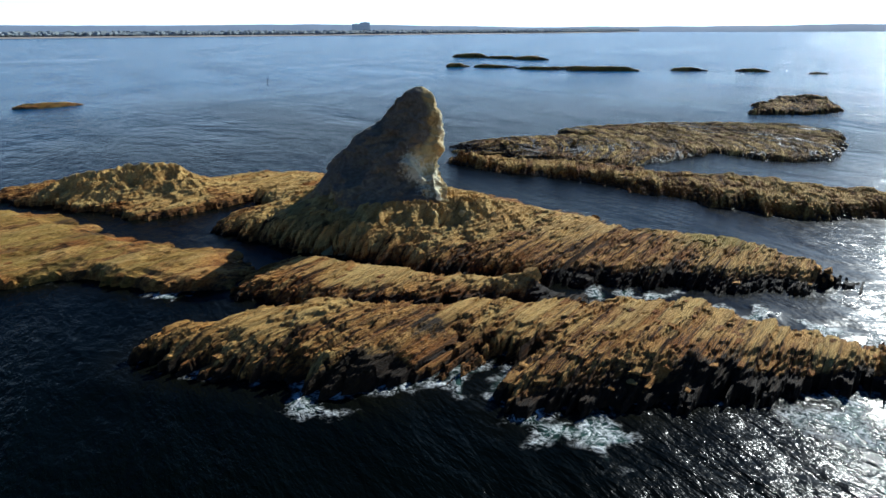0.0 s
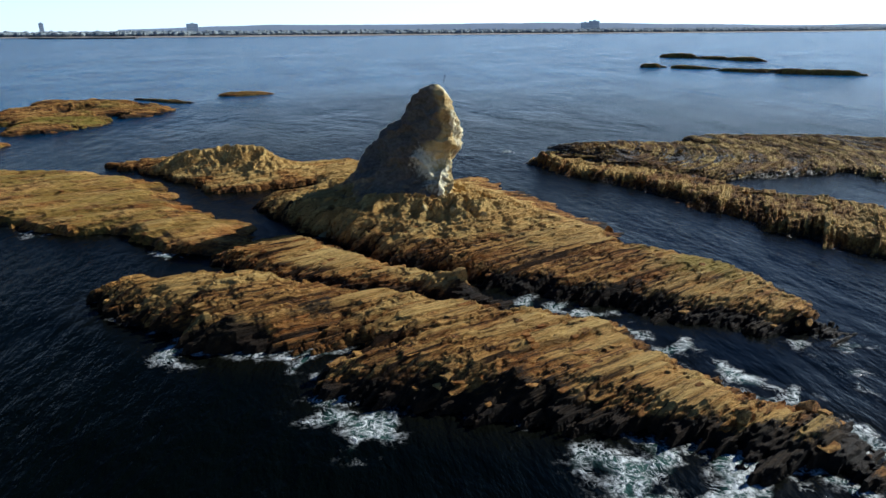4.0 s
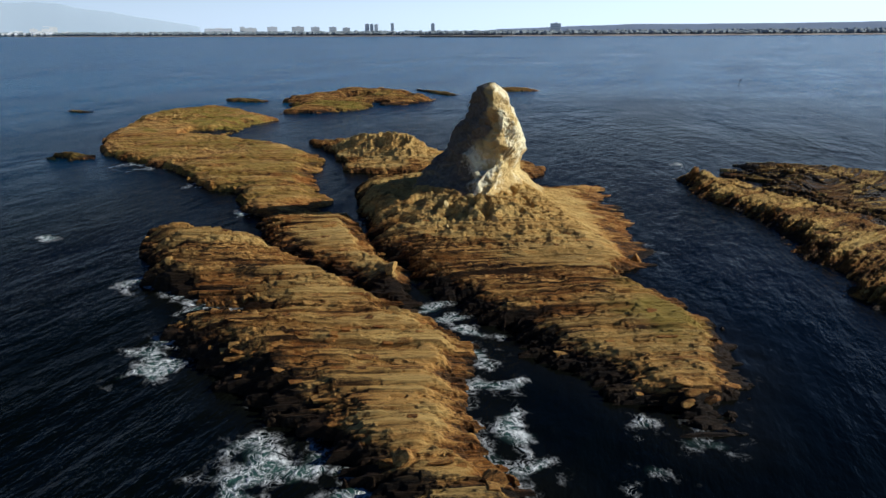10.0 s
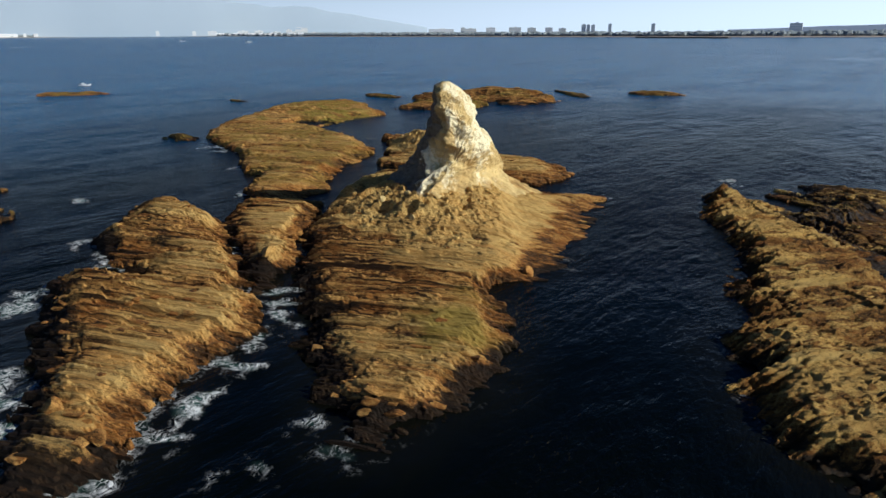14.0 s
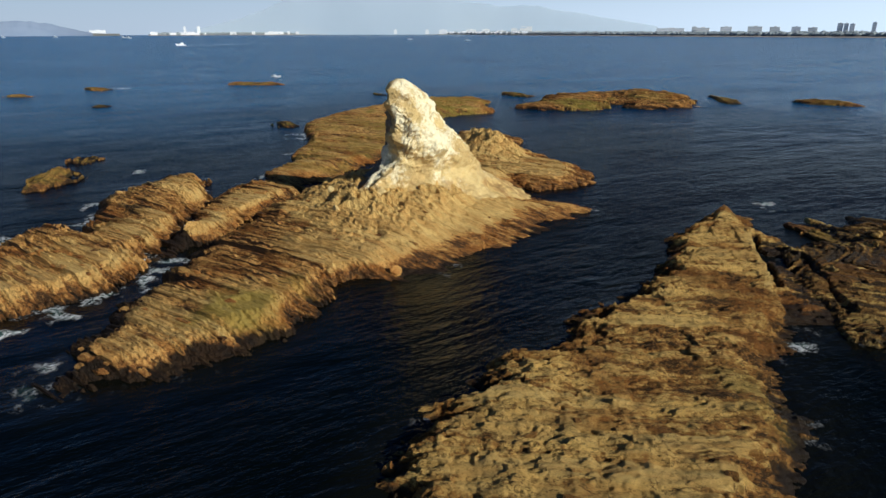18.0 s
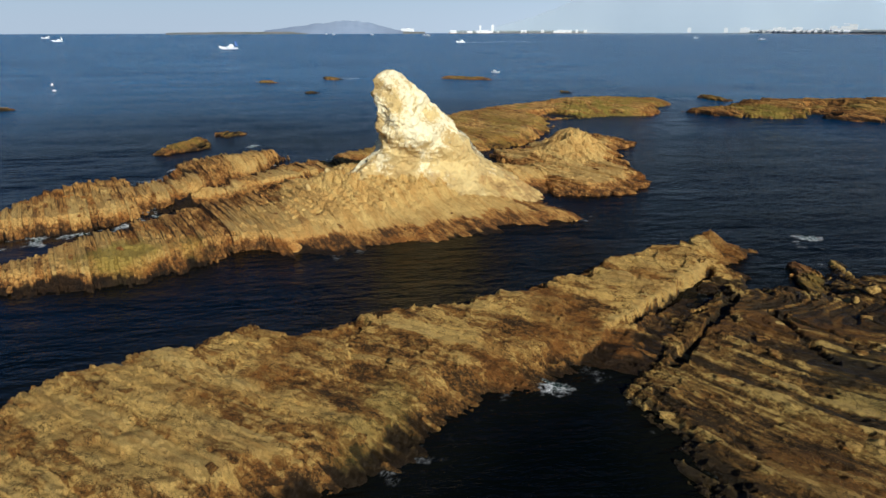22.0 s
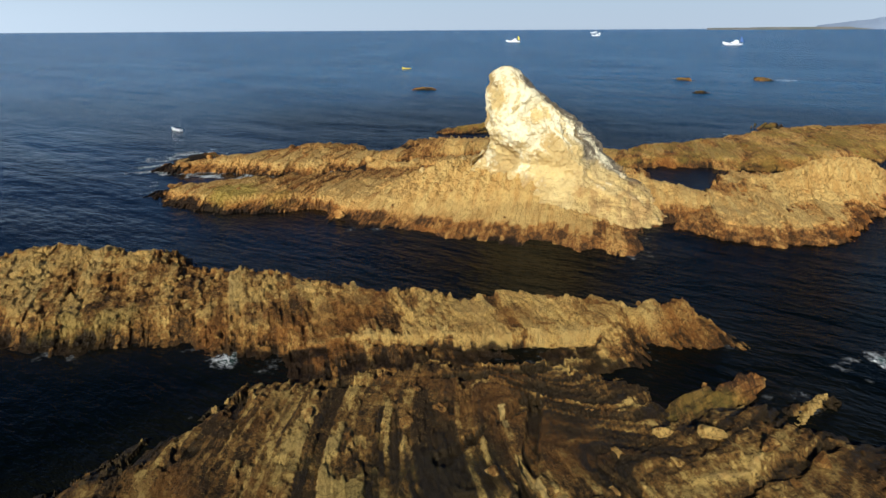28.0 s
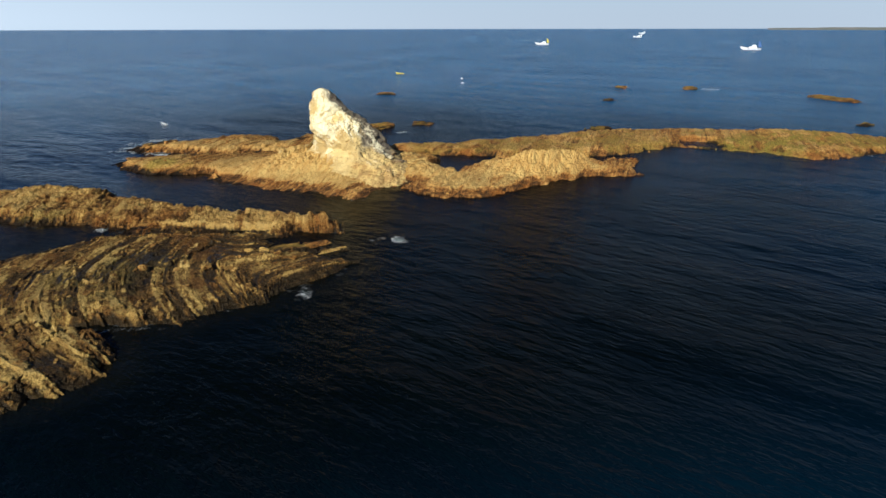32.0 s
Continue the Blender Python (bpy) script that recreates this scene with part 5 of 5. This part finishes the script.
# ---- boats ----
def boat(x, y, length, heading, label, sail=None, stripe=None, wheelhouse=True, paint=HULL):
    """A fishing boat: raked hull, cabin, wheelhouse with windows, mast and a small stern sail."""
    root = tagged(empty("fishing_boat", (x, y, 0), heading), label, "boat", "boats at sea")
    L, B, H = length, length * 0.22, length * 0.1
    bm = bmesh.new()
    rings = []
    for k in range(13):
        f = k / 12
        px = -L / 2 + L * f
        half = B / 2 * (1 - max(0, (f - 0.4) / 0.6) ** 2.0) * (0.88 + 0.12 * min(1, f * 3)) + 0.02
        sheer = H * (0.8 + 2.2 * max(0, f - 0.35) ** 1.8)
        keel = -0.2 + H * 1.1 * max(0, (f - 0.75) / 0.25) ** 2
        rings.append([bm.verts.new((px, s * half * w, z)) for s, w, z in ((-1, 1, sheer), (-1, 0.65, keel), (1, 0.65, keel), (1, 1, sheer))])
    for a, b in zip(rings[:-1], rings[1:]):
        for i in range(4):
            bm.faces.new((a[i], a[(i + 1) % 4], b[(i + 1) % 4], b[i]))
    bm.faces.new(rings[0][::-1])
    bm.faces.new(rings[-1])
    part("hull", bm, paint, root)
    if stripe:
        part("rubbing_strake", box(bmesh.new(), -L * 0.5, L * 0.2, -B * 0.51, B * 0.51, H * 0.55, H * 0.68), stripe, root)
    if wheelhouse:
        part("cabin", box(bmesh.new(), -L * 0.3, L * 0.06, -B * 0.34, B * 0.34, H * 0.7, H * 1.6), HULL, root)
        part("wheelhouse", box(bmesh.new(), -L * 0.27, -L * 0.08, -B * 0.28, B * 0.28, H * 1.6, H * 2.5), HULL, root)
        part("window", box(bmesh.new(), -L * 0.275, -L * 0.075, -B * 0.285, B * 0.285, H * 1.95, H * 2.3), GLASS_BAND, root)
    bm = bmesh.new()
    bmesh.ops.create_cone(bm, segments=8, radius1=L * 0.008, radius2=L * 0.005, depth=L * 0.42, cap_ends=True, matrix=pose(-L * 0.38, 0, H * 0.7 + L * 0.21))
    part("mast", bm, DARK_METAL, root)
    if sail:
        bm = bmesh.new()
        vs = [bm.verts.new((-L * 0.375 + dx, dy, H + z)) for dx, z in ((0, L * 0.05), (-L * 0.17, L * 0.06), (-L * 0.08, L * 0.28), (0, L * 0.36)) for dy in (-0.04, 0.04)]
        for f in ((0, 2, 4, 6), (7, 5, 3, 1), (0, 1, 3, 2), (2, 3, 5, 4), (4, 5, 7, 6), (6, 7, 1, 0)):
            bm.faces.new([vs[i] for i in f])
        part("stern_sail", bm, sail, root)
    return root


boat(-421, -679, 19, -35, "white fishing boat with a small yellow stern sail", YELLOW)
boat(-888, -1132, 19, -40, "white fishing boat with a pale stern sail far out", HULL)
boat(-546, -413, 21, -30, "large white fishing boat with a blue stern mast and sail", BLUE, BLUE)
boat(-999, -305, 19, -28, "white motor boat under way, trailing a wake")
FROTH = plain("churned_froth", (0.5, 0.55, 0.58), 0.6, (0.7, 0.73, 0.74), 0.3)
wake_points = [(2.2 * math.cos(p) * (1 - 0.6 * q), q) for q in (0.0, 0.15, 0.35, 0.6, 0.8, 1.0) for p in (0.0, math.pi)]
vs = [(-1004 - 340 * q + w * 0.48, -302 + 182 * q + w * 0.88 + 3 * math.sin(9 * q), 0.12) for w, q in wake_points]
wake = new("wake", sheet("wake", vs, [(2 * k, 2 * k + 1, 2 * k + 3, 2 * k + 2) for k in range(5)], FROTH))
tagged(wake, "thin white wake trailing behind a motor boat", "wake", kind="stuff")
boat(-81, -177, 4.6, -30, "small open yellow boat at rest", None, YELLOW, False, YELLOW)
boat(-243, 5, 5, 70, "small white boat far out on calm water")
boat(-1463, 179, 14, 60, "small white boat off the beach")
boat(-1706, 43, 14, 60, "tiny white boat near the far shore")
for x, y in ((-2684, -1596), (-2238, -911), (-3100, -1900), (-2758, -1430), (-2414, -1004)):
    boat(x, y, 24, 65, "white boat near the horizon", HULL)
boat(-1290, -1700, 20, -40, "faint white boat on the horizon", HULL)


def marker(x, y, height, label, mat=HULL):
    """A float with a pole and a flag."""
    root = tagged(empty("marker_buoy", (x, y, 0)), label, "buoy", "buoys")
    bm = bmesh.new()
    bmesh.ops.create_uvsphere(bm, u_segments=12, v_segments=8, radius=height * 0.2, matrix=Matrix.Diagonal((1.3, 1.3, 0.7, 1)))
    part("float", bm, mat, root, flat=False)
    bm = bmesh.new()
    bmesh.ops.create_cone(bm, segments=8, radius1=height * 0.03, radius2=height * 0.02, depth=height, cap_ends=True, matrix=pose(0, 0, height * 0.5))
    part("pole", bm, DARK_METAL, root)
    part("flag", box(bmesh.new(), 0, height * 0.3, -0.03, 0.03, height * 0.72, height * 0.98), mat, root)


marker(-93.4, -105.5, 2.6, "white marker float with a pole and flag")
boat(31.5, -4.5, 3.4, -60, "small white rowing boat with a pole, beyond the surf", None, None, False)
marker(-71.5, 269, 2.2, "small dark marker float on calm water", DARK_METAL)
